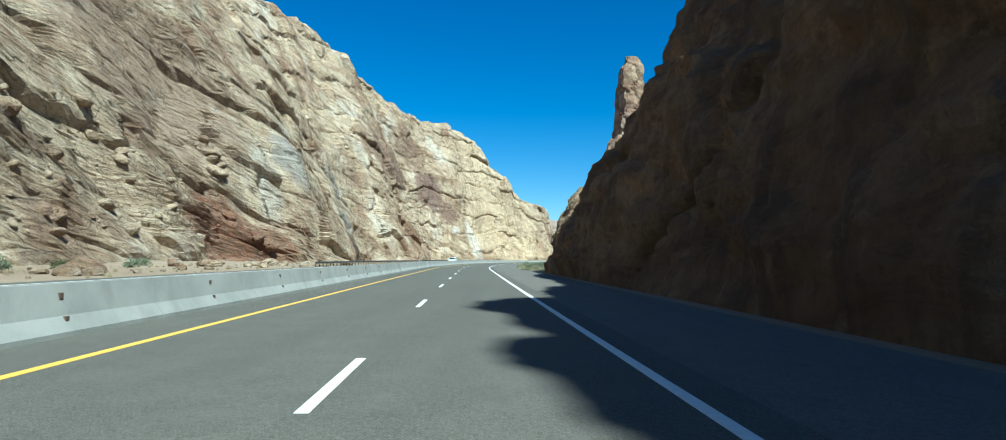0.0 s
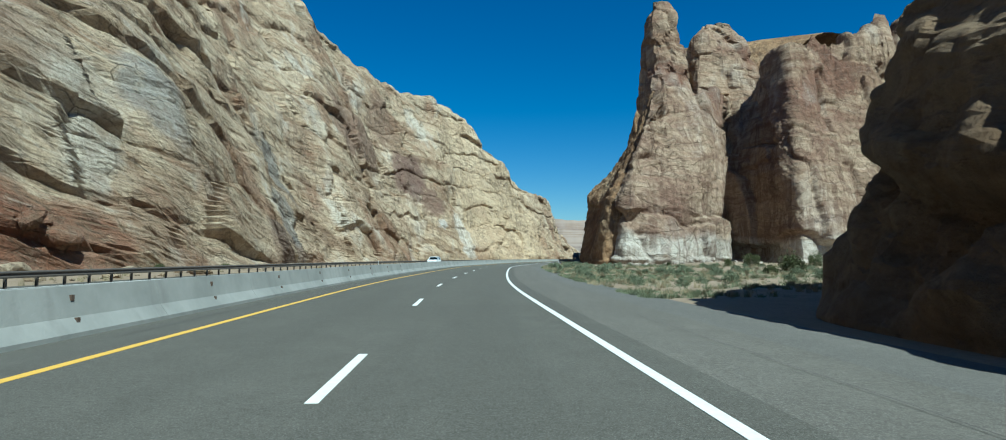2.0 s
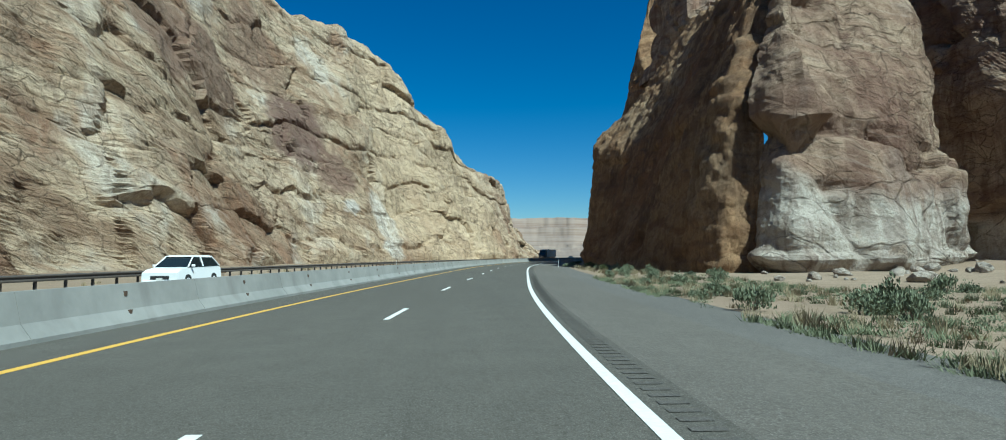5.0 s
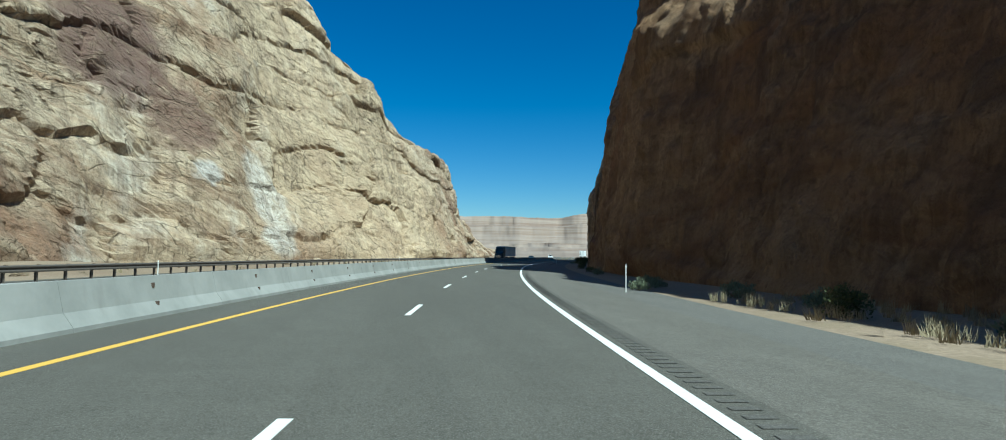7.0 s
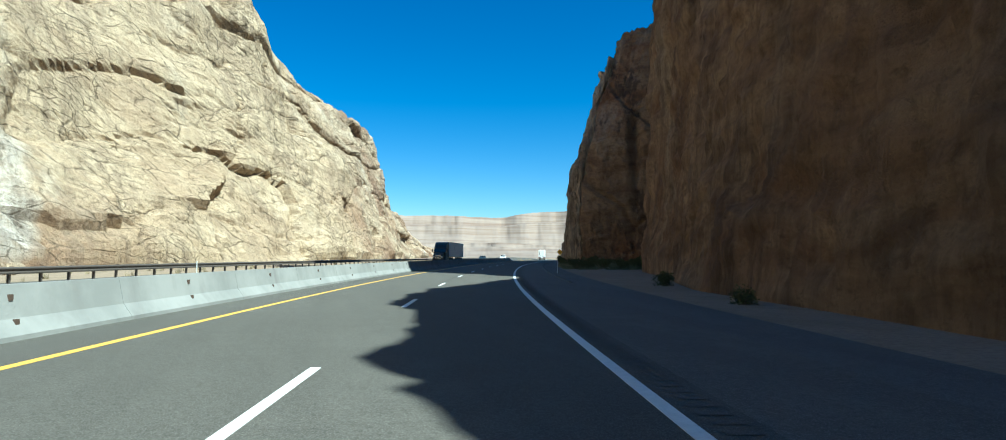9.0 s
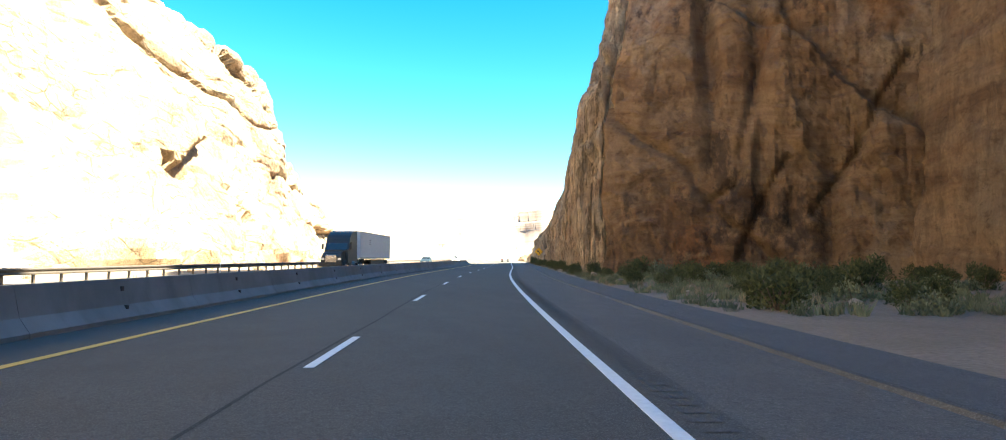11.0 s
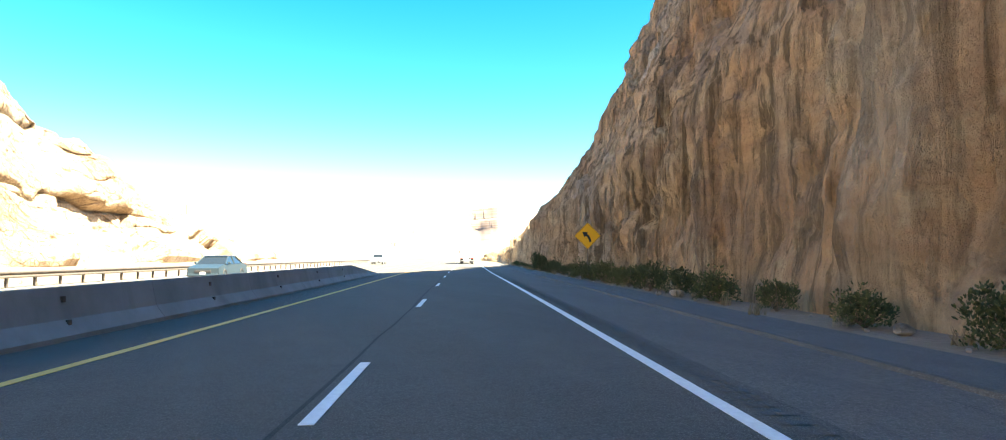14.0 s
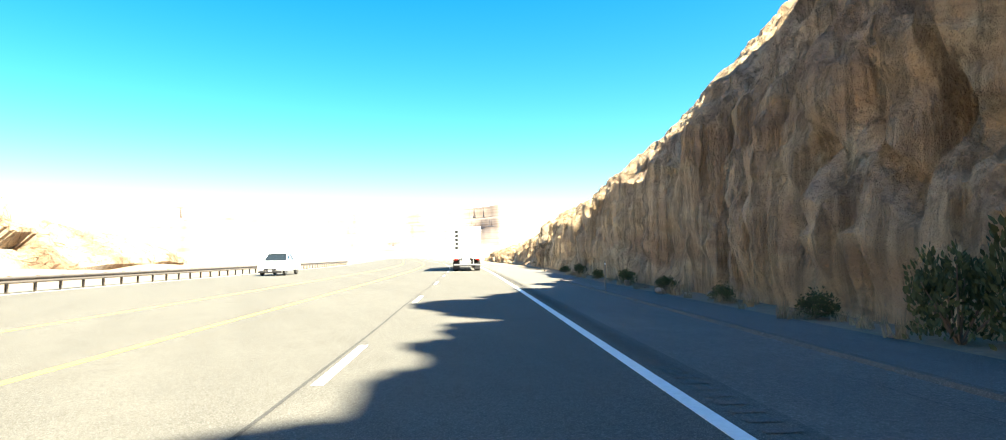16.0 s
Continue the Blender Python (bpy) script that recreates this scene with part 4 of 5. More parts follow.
arrow = bmesh.new()
curve_pts = []
for t in range(9):
    a = radians(t * 7.0)
    curve_pts.append((0.17 - 0.42 * (1 - math.cos(a)) - 0.05, -0.30 + 0.42 * math.sin(a)))
left_side, right_side = [], []
for i, (x, z) in enumerate(curve_pts):
    x2, z2 = curve_pts[min(i + 1, 8)]
    x1, z1 = curve_pts[max(i - 1, 0)]
    ln = math.hypot(x2 - x1, z2 - z1)
    nx, nz = -(z2 - z1) / ln * 0.055, (x2 - x1) / ln * 0.055
    left_side.append((x + nx, z + nz))
    right_side.append((x - nx, z - nz))
ex, ez = curve_pts[-1]
a = radians(56)
dx, dz = -math.sin(a), math.cos(a)
px, pz = -dz, dx
flat_shape(arrow, right_side + [(ex - px * 0.15, ez - pz * 0.15), (ex + dx * 0.24, ez + dz * 0.24), (ex + px * 0.15, ez + pz * 0.15)] + left_side[::-1], -0.009, 0.004)
part("arrow", arrow, SIGN_BLACK, plate, "black left curving arrow").scale = (1.33, 1, 1.33)


def delineator(s, n, tall, colour, label):
    ob = new("delineator_post", None)
    ob.matrix_world = spot(s, n, -0.06)
    tagged(ob, label, "road post", "delineator posts")
    bm = bmesh.new()
    block(bm, (0.042, 0.012, tall), (0, 0, tall / 2 - 0.1), bevel=0.003)
    block(bm, (0.008, 0.035, tall), (-0.017, 0.02, tall / 2 - 0.1))
    block(bm, (0.008, 0.035, tall), (0.017, 0.02, tall / 2 - 0.1))
    part("post", bm, colour, ob)
    bm = bmesh.new()
    bmesh.ops.create_cone(bm, cap_ends=True, segments=16, radius1=0.038, radius2=0.034, depth=0.012, matrix=Matrix.Translation((0, -0.012, tall - 0.2)) @ Matrix.Rotation(radians(90), 4, "X"))
    part("reflector", bm, POST_WHITE, ob, "round white reflector")


delineator(264.7, 7.45, 1.22, POST_WHITE, "thin white delineator post in the roadside gravel")
delineator(527.2, 7.05, 1.25, WOOD_POST, "thin dark delineator post beside the rock cut")
delineator(352.0, 7.3, 1.2, POST_WHITE, "thin white delineator post in the roadside gravel")
for s, n in ((276.0, -17.8), (340.0, -17.8), (402.0, -17.8), (188.0, -17.8)):
    delineator(s, n, 1.05, POST_WHITE, "thin white delineator post before the guardrail")

# ---- rumble strip: shallow dark cuts in the shoulder ----
CUT = asphalt_material("milled_asphalt", (0.098, 0.091, 0.083), 0.4)
cut_v, cut_f = [], []
for k in range(0, 1250):
    s0 = 175 + k * 0.31
    b = len(cut_v)
    for s1, n1 in ((s0, 3.88), (s0 + 0.13, 3.88), (s0 + 0.13, 4.18), (s0, 4.18)):
        cut_v.append((*map(float, at(s1, n1)), 0.0035))
    cut_f.append((b, b + 3, b + 2, b + 1))
me = bpy.data.meshes.new("rumble_strip")
me.from_pydata(cut_v, [], cut_f)
me.materials.append(CUT)
tagged(new("rumble_strip", me), "row of milled rumble cuts along the shoulder", "rumble strip", kind="stuff")
# sealed joint along the dashed line and cracks in the shoulder
SEAL = asphalt_material("crack_seal", (0.05, 0.048, 0.045), 0.25)


def seal(pts, width, name="crack_seal"):
    bm = bmesh.new()
    prev = None
    for s1, n1 in pts:
        pair = [bm.verts.new((*map(float, at(s1, n1 + h)), 0.002)) for h in (-width / 2, width / 2)]
        if prev:
            bm.faces.new((prev[0], prev[1], pair[1], pair[0]))
        prev = pair
    return mesh_of(name, bm, SEAL)


rnd = random.Random(5)
tagged(new("crack_seal", seal([(330 + 2 * i, -0.16 + 0.03 * math.sin(i * 0.7) + rnd.uniform(-0.02, 0.02)) for i in range(130)], 0.05)), "dark sealed joint line beside the lane dashes", "road crack", kind="structure")
for s0, n0, ln in ((40, -4.6, 14), (62, -4.5, 20), (100, -4.55, 24), (150, -4.5, 26), (215, -4.5, 30), (262, -4.6, 26), (318, -4.5, 22)):
    tagged(new("crack_seal", seal([(s0 + i, n0 + rnd.uniform(-0.06, 0.06)) for i in range(ln)], 0.018)), "dark crack along the inner shoulder", "road crack", kind="structure")
for s0, n0, ln in ((75, 5.6, 30), (120, 5.4, 26), (390, 5.9, 60), (470, 5.8, 40)):
    tagged(new("crack_seal", seal([(s0 + i, n0 + rnd.uniform(-0.07, 0.07)) for i in range(ln)], 0.010)), "dark crack along the outer shoulder", "road crack", kind="structure")
# ---- plants ----
def leaf_material(name, dark, light):
    m = Nodes(name)
    g = m.add("ShaderNodeNewGeometry")
    o = m.add("ShaderNodeObjectInfo")
    f = m.math("ADD", m.math("MULTIPLY", g.outputs["Random Per Island"], 0.7), m.math("MULTIPLY", o.outputs["Random"], 0.3))
    return m.done(m.ramp(f, (0.0, dark), (1.0, light)), 0.8, 0, None, 0.2)


SAGE = leaf_material("sage_leaves", (0.085, 0.10, 0.06), (0.20, 0.225, 0.145))
GREEN = leaf_material("green_grass_blades", (0.085, 0.10, 0.055), (0.19, 0.205, 0.125))
BRUSH = leaf_material("green_brush_leaves", (0.035, 0.045, 0.02), (0.11, 0.12, 0.05))
STRAW = leaf_material("dry_grass", (0.17, 0.135, 0.08), (0.33, 0.28, 0.18))
TWIG = plain("twigs", (0.14, 0.10, 0.07), 0.9, 0, 0.4, 20)


def shrub_meshes(seed, leaves, lw, ll, flat, upright):
    """Foliage and branch work of a lumpy shrub about one metre across and high."""
    r = random.Random(seed)
    fol_v, fol_f = [], []
    stems = bmesh.new()
    lumps = []
    for i in range(22):
        a, d = r.uniform(0, 6.283), 0.42 * math.sqrt(r.random())
        top = flat * (1 - (d / 0.52) ** 2 * 0.75) * r.uniform(0.7, 1.12)
        lumps.append((Vector((math.cos(a) * d, math.sin(a) * d, top * r.uniform(0.45, 0.85))), r.uniform(0.10, 0.19)))
        if i % 2 == 0:
            rod(stems, (0, 0, -0.05), lumps[-1][0], 0.016, 0.006, 4)
    for i in range(leaves):
        c, rad = r.choice(lumps)
        d = Vector((r.gauss(0, 1), r.gauss(0, 1), r.gauss(0, 1))).normalized()
        q = c + Vector((d.x, d.y, d.z * 1.15)) * rad * r.random() ** 0.35
        if r.random() < 0.35:
            q.z *= r.random()
        q.z = max(0.01, q.z)
        up = (d * 0.5 + Vector((r.uniform(-.5, .5), r.uniform(-.5, .5), upright))).normalized()
        side = up.cross(Vector((r.uniform(-1, 1), r.uniform(-1, 1), r.uniform(-1, 1)))).normalized() * lw * r.uniform(0.7, 1.3)
        tall = up * ll * r.uniform(0.6, 1.3)
        b = len(fol_v)
        fol_v += [tuple(q - side * 0.5), tuple(q + side * 0.5), tuple(q + side + tall * 0.55), tuple(q + tall), tuple(q - side + tall * 0.55)]
        fol_f.append((b, b + 1, b + 2, b + 3, b + 4))
    return (fol_v, fol_f), mesh_of("branch_work", stems, TWIG)


def leaves_mesh(name, data, material):
    me = bpy.data.meshes.new(name)
    me.from_pydata(data[0], [], data[1])
    me.materials.append(material)
    return me


KINDS = []
for seed, mat, leaves, lw, ll, flat, upright, nm in ((1, SAGE, 680, .024, .10, .75, 1.2, "sage"), (2, SAGE, 640, .024, .10, .62, 1.0, "sage"), (3, SAGE, 680, .022, .12, .85, 1.6, "sage"),
                                                (11, BRUSH, 1500, .018, .068, .95, .7, "brush"), (12, BRUSH, 1400, .018, .066, .8, .5, "brush"), (13, BRUSH, 1600, .017, .072, 1.1, .8, "brush")):
    data, stem = shrub_meshes(seed, leaves, lw, ll, flat, upright)
    KINDS.append((nm, data, leaves_mesh("foliage", data, mat), stem))


def height_at(x, y):
    """The ground's height, from its grid."""
    i = min(max(int(np.searchsorted(lines_x, x)) - 1, 0), len(lines_x) - 2)
    j = min(max(int(np.searchsorted(lines_y, y)) - 1, 0), len(lines_y) - 2)
    Z = gz.reshape(gx.shape)
    tx, ty = (x - lines_x[i]) / (lines_x[i + 1] - lines_x[i]), (y - lines_y[j]) / (lines_y[j + 1] - lines_y[j])
    return float((Z[j, i] * (1 - tx) + Z[j, i + 1] * tx) * (1 - ty) + (Z[j + 1, i] * (1 - tx) + Z[j + 1, i + 1] * tx) * ty)


def shrub(kind, s, n, size, tall, turn, label, group, z=None):
    nm, data, fol, stem = KINDS[kind]
    x, y = map(float, at(s, n))
    ob = new("shrub", None)
    g = max(height_at(x, y), -0.06 if 7 < n < 10 else -9) if z is None else z
    ob.matrix_basis = pose(x, y, g - 0.02, 0, 0, turn) @ Matrix.Diagonal((size, size, tall, 1))
    for m, pn in ((fol, "foliage"), (stem, "branch_work")):
        o = new(pn, m)
        o.parent = ob
    return tagged(ob, label, "shrub", group)


rnd = random.Random(11)
# the sage flat in the alcove
count = 0
while count < 150:
    s, n = rnd.uniform(116, 222), 8.9 + 38 * rnd.random() ** 1.25
    if s > 205 and n > 16 or s < 124 and n > 14:
        continue
    d = rnd.uniform(0.6, 1.25)
    shrub(rnd.choice((0, 1, 2)), s, n, d, d * rnd.uniform(0.75, 1.05), rnd.uniform(0, 360), "grey-green sagebrush on the dry flat", "sagebrush")
    count += 1
for s, n, d, t in ((182, 38, 2.6, 2.3), (176, 33, 1.7, 1.4), (186, 45, 1.8, 1.5), (150, 31, 2.8, 2.6), (160, 40, 2.0, 1.6), (196, 52, 3.4, 3.0), (205, 30, 1.3, 1.0), (143, 26, 1.5, 1.2)):
    shrub(rnd.choice((3, 4, 5)), s, n, d, t, rnd.uniform(0, 360), "dark green juniper bush on the sage flat", "juniper bushes")
# gravel side shrubs before the shaded wall
for s, n, d, t, k in ((268.6, 9.3, 1.0, .85, 2), (267.0, 8.5, .9, .8, 1), (271.0, 10.4, .8, .6, 0), (262.5, 11.2, 1.2, .9, 2), (258.0, 12.0, 1.1, .8, 0), (255.0, 11.0, 1.3, 1.1, 3), (250.5, 12.4, 1.4, 1.1, 1), (247.0, 11.2, 1.0, .8, 2),
                      (244.0, 12.8, 1.3, 1.0, 0), (241.0, 11.0, 1.1, .9, 3), (238.0, 13.0, 1.2, 1.0, 2), (234.0, 12.0, 1.4, 1.1, 1), (230.0, 13.5, 1.3, 1.0, 0), (227.0, 11.0, 1.0, .8, 2), (290.0, 9.8, 1.0, .8, 0), (301, 10.4, 1.1, .7, 3), (318, 10.6, 1.2, .8, 4), (331, 11.6, 1.4, 1.0, 3)):
    shrub(k, s, n, d, t, rnd.uniform(0, 360), "sagebrush in the gravel below the shaded wall", "roadside shrubs")
# brush in the shaded bay and along the drilled cut
for i in range(84):
    s, n = rnd.uniform(372, 417), 9.8 + 20 * rnd.random() ** 0.8
    d = rnd.uniform(0.9, 2.4)
    shrub(rnd.choice((3, 4, 5, 1, 3, 4)), s, n, d, d * rnd.uniform(0.7, 1.0), rnd.uniform(0, 360), "dark green brush in the shaded bay below the rock", "bay brush")
for s, n, d, t in ((416, 9.8, 1.5, 1.3), (418.5, 10.2, 1.6, 1.2), (424, 9.6, 1.0, .9), (431, 9.5, 1.8, 1.7), (434.5, 9.6, 1.6, 1.5), (438, 9.4, .9, .7), (441.5, 9.7, 1.5, 1.3), (446, 9.6, 1.2, .9), (449, 9.7, 1.7, 1.5), (452.5, 9.8, 1.5, 1.2), (456, 9.7, 1.3, 1.1),
                   (460, 9.8, 1.2, 1.0), (463.5, 9.6, 1.8, 1.4), (467, 9.5, 1.6, 1.3), (470.5, 9.4, 1.7, 1.5), (474, 9.4, 1.5, 1.2), (476.5, 9.5, 1.4, 1.1), (479.5, 9.4, 1.8, 1.5), (482.5, 9.3, 1.7, 1.4), (486, 9.3, 1.9, 1.7), (489, 9.3, 1.4, 1.1), (493, 9.2, 1.2, 1.0), (498, 9.2, 1.6, 1.7), (500, 9.3, 1.5, 1.4), (505, 9.2, 1.0, .8),
                   (510, 9.2, 1.9, 2.3), (512, 9.4, 1.6, 1.8), (516, 9.3, 1.1, .8), (521, 9.3, 1.0, .7), (527, 9.4, .9, .7), (533, 9.3, 1.1, .9), (540, 9.4, 1.0, .8), (548, 9.7, 1.2, 1.0), (556, 10, 1.1, .9)):
    shrub(rnd.choice((3, 4, 5)), s, n, d, t, rnd.uniform(0, 360), "dark green brush at the foot of the rock cut", "cut foot brush")
# left side, below and on the slope
for s, n, d, t, z in ((80, -36, 2.2, 1.6, None), (86, -35, 1.6, 1.2, None), (96, -34, 1.8, 1.3, None), (104, -37, 2.0, 1.4, None), (72, -33, 1.6, 1.1, None), (126, -33, 1.4, 1.0, None), (150, -30, 1.2, .9, None), (170, -33, 1.3, 1.0, None)):
    shrub(rnd.choice((0, 3, 4)), s, n, d, t, rnd.uniform(0, 360), "grey-green brush below the sunlit road cut", "slope brush")


def scatter(name, spots, kinds, material, label, category):
    """Many small plants joined into one mesh."""
    vs, fs, made = [], [], 0
    for x, y, z, size, tall, turn, k in spots:
        c, sn_ = math.cos(turn), math.sin(turn)
        data = kinds[k]
        a = np.array(data[0])
        v = np.stack([x + size * (a[:, 0] * c - a[:, 1] * sn_), y + size * (a[:, 0] * sn_ + a[:, 1] * c), z + tall * a[:, 2]], 1)
        fs.append(np.array(data[1]) + made)
        made += len(v)
        vs.append(v)
    v, f = np.concatenate(vs), np.concatenate(fs)
    me = bpy.data.meshes.new(name)
    me.from_pydata(v.tolist(), [], f.tolist())
    me.materials.append(material)
    return tagged(new(name, me), label, category, kind="stuff")


def tuft(seed, blades, spread):
    r = random.Random(seed)
    v, f = [], []
    for i in range(blades):
        a, d = r.uniform(0, 6.283), r.random() * spread
        x, y = math.cos(a) * d, math.sin(a) * d
        lx, ly, h = r.uniform(-.25, .25), r.uniform(-.25, .25), r.uniform(.5, 1.0)
        w = 0.025
        b = len(v)
        v += [(x - w, y, 0), (x + w, y + w, 0), (x + lx, y + ly, h)]
        f.append((b, b + 1, b + 2))
    return v, f


TUFTS = [tuft(i, 26, 0.35) for i in range(4)]
SMALL = [([p for p in KINDS[i][1][0]], KINDS[i][1][1][:80]) for i in (0, 1, 2)]
grass, low = [], []
for i in range(2600):
    s, n = rnd.uniform(112, 224), 8.2 + 46 * rnd.random() ** 1.3
    if s > 205 and n > 17:
        continue
    x, y = map(float, at(s, n))
    z = max(height_at(x, y), -0.2)
    (grass if i % 3 else low).append((x, y, z - 0.02, rnd.uniform(.35, .8), rnd.uniform(.2, .5), rnd.uniform(0, 6.28), rnd.randrange(4) if i % 3 else rnd.randrange(3)))
for i in range(500):
    s = rnd.choice((rnd.uniform(226, 262), rnd.uniform(372, 560)))
    n = rnd.uniform(8.6, 11.5) if s > 418 else rnd.uniform(8.8, 15) if s > 300 else rnd.uniform(9.5, 15)
    x, y = map(float, at(s, n))
    grass.append((x, y, max(height_at(x, y), -0.1), rnd.uniform(.3, .7), rnd.uniform(.2, .5), rnd.uniform(0, 6.28), rnd.randrange(4)))
for i in range(500):
    s, n = rnd.uniform(40, 480), -rnd.uniform(20.5, 34)
    x, y = map(float, at(s, n))
    grass.append((x, y, max(height_at(x, y), -0.2), rnd.uniform(.3, .7), rnd.uniform(.2, .5), rnd.uniform(0, 6.28), rnd.randrange(4)))
green = []
for i in range(6400):
    s, n = rnd.uniform(112, 222), 8.1 + 26 * rnd.random() ** 1.8
    if s > 205 and n > 17 or grain([(s / 5, n / 5, 3.0)], 8)[0] < -0.25:
        continue
    x, y = map(float, at(s, n))
    green.append((x, y, max(height_at(x, y), -0.2) - 0.02, rnd.uniform(.35, .8), rnd.uniform(.10, .32), rnd.uniform(0, 6.28), rnd.randrange(4)))
for i in range(900):
    s = rnd.uniform(372, 418)
    n = rnd.uniform(9.2, 24)
    x, y = map(float, at(s, n))
    green.append((x, y, max(height_at(x, y), -0.25) - 0.02, rnd.uniform(.5, 1.2), rnd.uniform(.2, .55), rnd.uniform(0, 6.28), rnd.randrange(4)))
scatter("green_grass", green, TUFTS, GREEN, "grey-green grass between the sage shrubs", "grass")
scatter("dry_grass", grass, TUFTS, STRAW, "tufts of dry straw-coloured grass", "grass")
scatter("low_sage", low, SMALL, SAGE, "low grey-green sage between the larger shrubs", "sage")

# ---- loose stones ----
def boulder_mesh(seed, material, cut=0.5):
    r = random.Random(seed)
    bm = bmesh.new()
    bmesh.ops.create_icosphere(bm, subdivisions=2, radius=0.5)
    planes = [(Vector((r.gauss(0, 1), r.gauss(0, 1), r.gauss(0, 1))).normalized(), r.uniform(0.28, 0.42)) for _ in range(9)]
    for v in bm.verts:
        for nrm, d in planes:
            over = v.co.dot(nrm) - d
            if over > 0:
                v.co -= nrm * over * 0.92
        v.co += v.co.normalized() * 0.04 * noise.noise(v.co * 4 + Vector((seed, 0, 0)))
    return mesh_of("boulder", bm, material)


STONES = [boulder_mesh(i, ROCK_BUTTE) for i in range(6)]
PALE = [boulder_mesh(i + 20, ROCK_LEFT) for i in range(5)]
rnd = random.Random(23)


def boulder(meshes, s, n, size, z, label, group):
    x, y = map(float, at(s, n))
    ob = new("boulder", rnd.choice(meshes))
    g = (height_at(x, y) if z is None else z) + size * 0.14
    ob.matrix_basis = pose(x, y, g, rnd.uniform(-15, 15), rnd.uniform(-15, 15), rnd.uniform(0, 360)) @ Matrix.Diagonal((size * rnd.uniform(.8, 1.3), size * rnd.uniform(.8, 1.2), size * rnd.uniform(.55, .85), 1))
    return tagged(ob, label, "boulder", group)


for i in range(60):
    s, n = 219 + rnd.gauss(0, 5), rnd.uniform(18, 52)
    s += (n - 19) * 0.55
    boulder(STONES, s - rnd.uniform(2, 7), n, 0.3 + 1.3 * rnd.random() ** 3, None, "fallen sandstone block at the foot of the butte", "butte talus")
for i in range(46):
    s = rnd.uniform(424, 545)
    boulder(STONES, s, rnd.uniform(8.6, 9.9), 0.12 + 0.45 * rnd.random() ** 3, -0.08, "pale fallen stone at the foot of the rock cut", "cut stones")
for i in range(24):
    s = rnd.uniform(376, 415)
    boulder(STONES, s, rnd.uniform(10, 22), 0.2 + 0.6 * rnd.random() ** 3, None, "pale stone among the brush in the shaded bay", "bay stones")
for i in range(60):
    s = rnd.uniform(40, 480)
    boulder(PALE, s, -rnd.uniform(26, 36), 0.3 + 1.5 * rnd.random() ** 3, None, "fallen tan rock below the sunlit cut", "left talus")
# blocks caught on the lower ledges of the sunlit slope
co = np.empty(len(left_cliff.data.vertices) * 3)
left_cliff.data.vertices.foreach_get("co", co)
co = co.reshape(-1, 3)
low_rock = co[(co[:, 1] > 52) & (co[:, 1] < 125) & (co[:, 2] > 3) & (co[:, 2] < 24)]
for i in range(130):
    x, y, z = map(float, low_rock[rnd.randrange(len(low_rock))])
    size = 0.5 + 3.0 * rnd.random() ** 3
    ob = new("boulder", rnd.choice(PALE))
    ob.matrix_basis = pose(x, y, z + size * 0.12, rnd.uniform(-30, 30), rnd.uniform(-30, 30), rnd.uniform(0, 360)) @ Matrix.Diagonal((size * rnd.uniform(.9, 1.5), size * rnd.uniform(.8, 1.2), size * rnd.uniform(.55, .85), 1))
    tagged(ob, "pale tan block lying on a ledge of the sunlit cliff", "boulder", "ledge blocks")
for i in range(70):
    boulder(PALE, rnd.uniform(55, 150), -rnd.uniform(23, 38), 0.4 + 2.2 * rnd.random() ** 3, None, "fallen tan rock below the sunlit cut", "left talus")
# ---- vehicles ----
RUBBER = plain("tyre_rubber", (0.02, 0.02, 0.02), 0.85, 0, 0.3, 12)
CHROME = plain("bright_metal", (0.6, 0.6, 0.6), 0.25, 0.95, 0.15, 10)
BLACK = plain("black_plastic", (0.02, 0.02, 0.022), 0.55, 0, 0.2, 10)
TRAILER_WHITE = plain("trailer_white", (0.74, 0.75, 0.74), 0.45, 0, 0.2, 2.5)
CAB_DARK = plain("cab_dark_paint", (0.007, 0.011, 0.012), 0.45, 0.0, 0.15, 3)
SILVER = plain("silver_blue_paint", (0.02, 0.036, 0.048), 0.4, 0.1, 0.12, 3)
CAR_WHITE = plain("white_car_paint", (0.76, 0.77, 0.77), 0.3, 0, 0.1, 3)
RED_LENS = plain("red_lens", (0.45, 0.015, 0.01), 0.25, 0, 0.1, 8)
CLEAR_LENS = plain("clear_lens", (0.75, 0.75, 0.72), 0.15, 0.2, 0.05, 8)
ORANGE_LENS = plain("orange_lens", (0.7, 0.22, 0.02), 0.3, 0, 0.05, 8)
gl = Nodes("dark_glass")
GLASS = gl.done((0.015, 0.02, 0.022), 0.05, 0, None, 0.8)


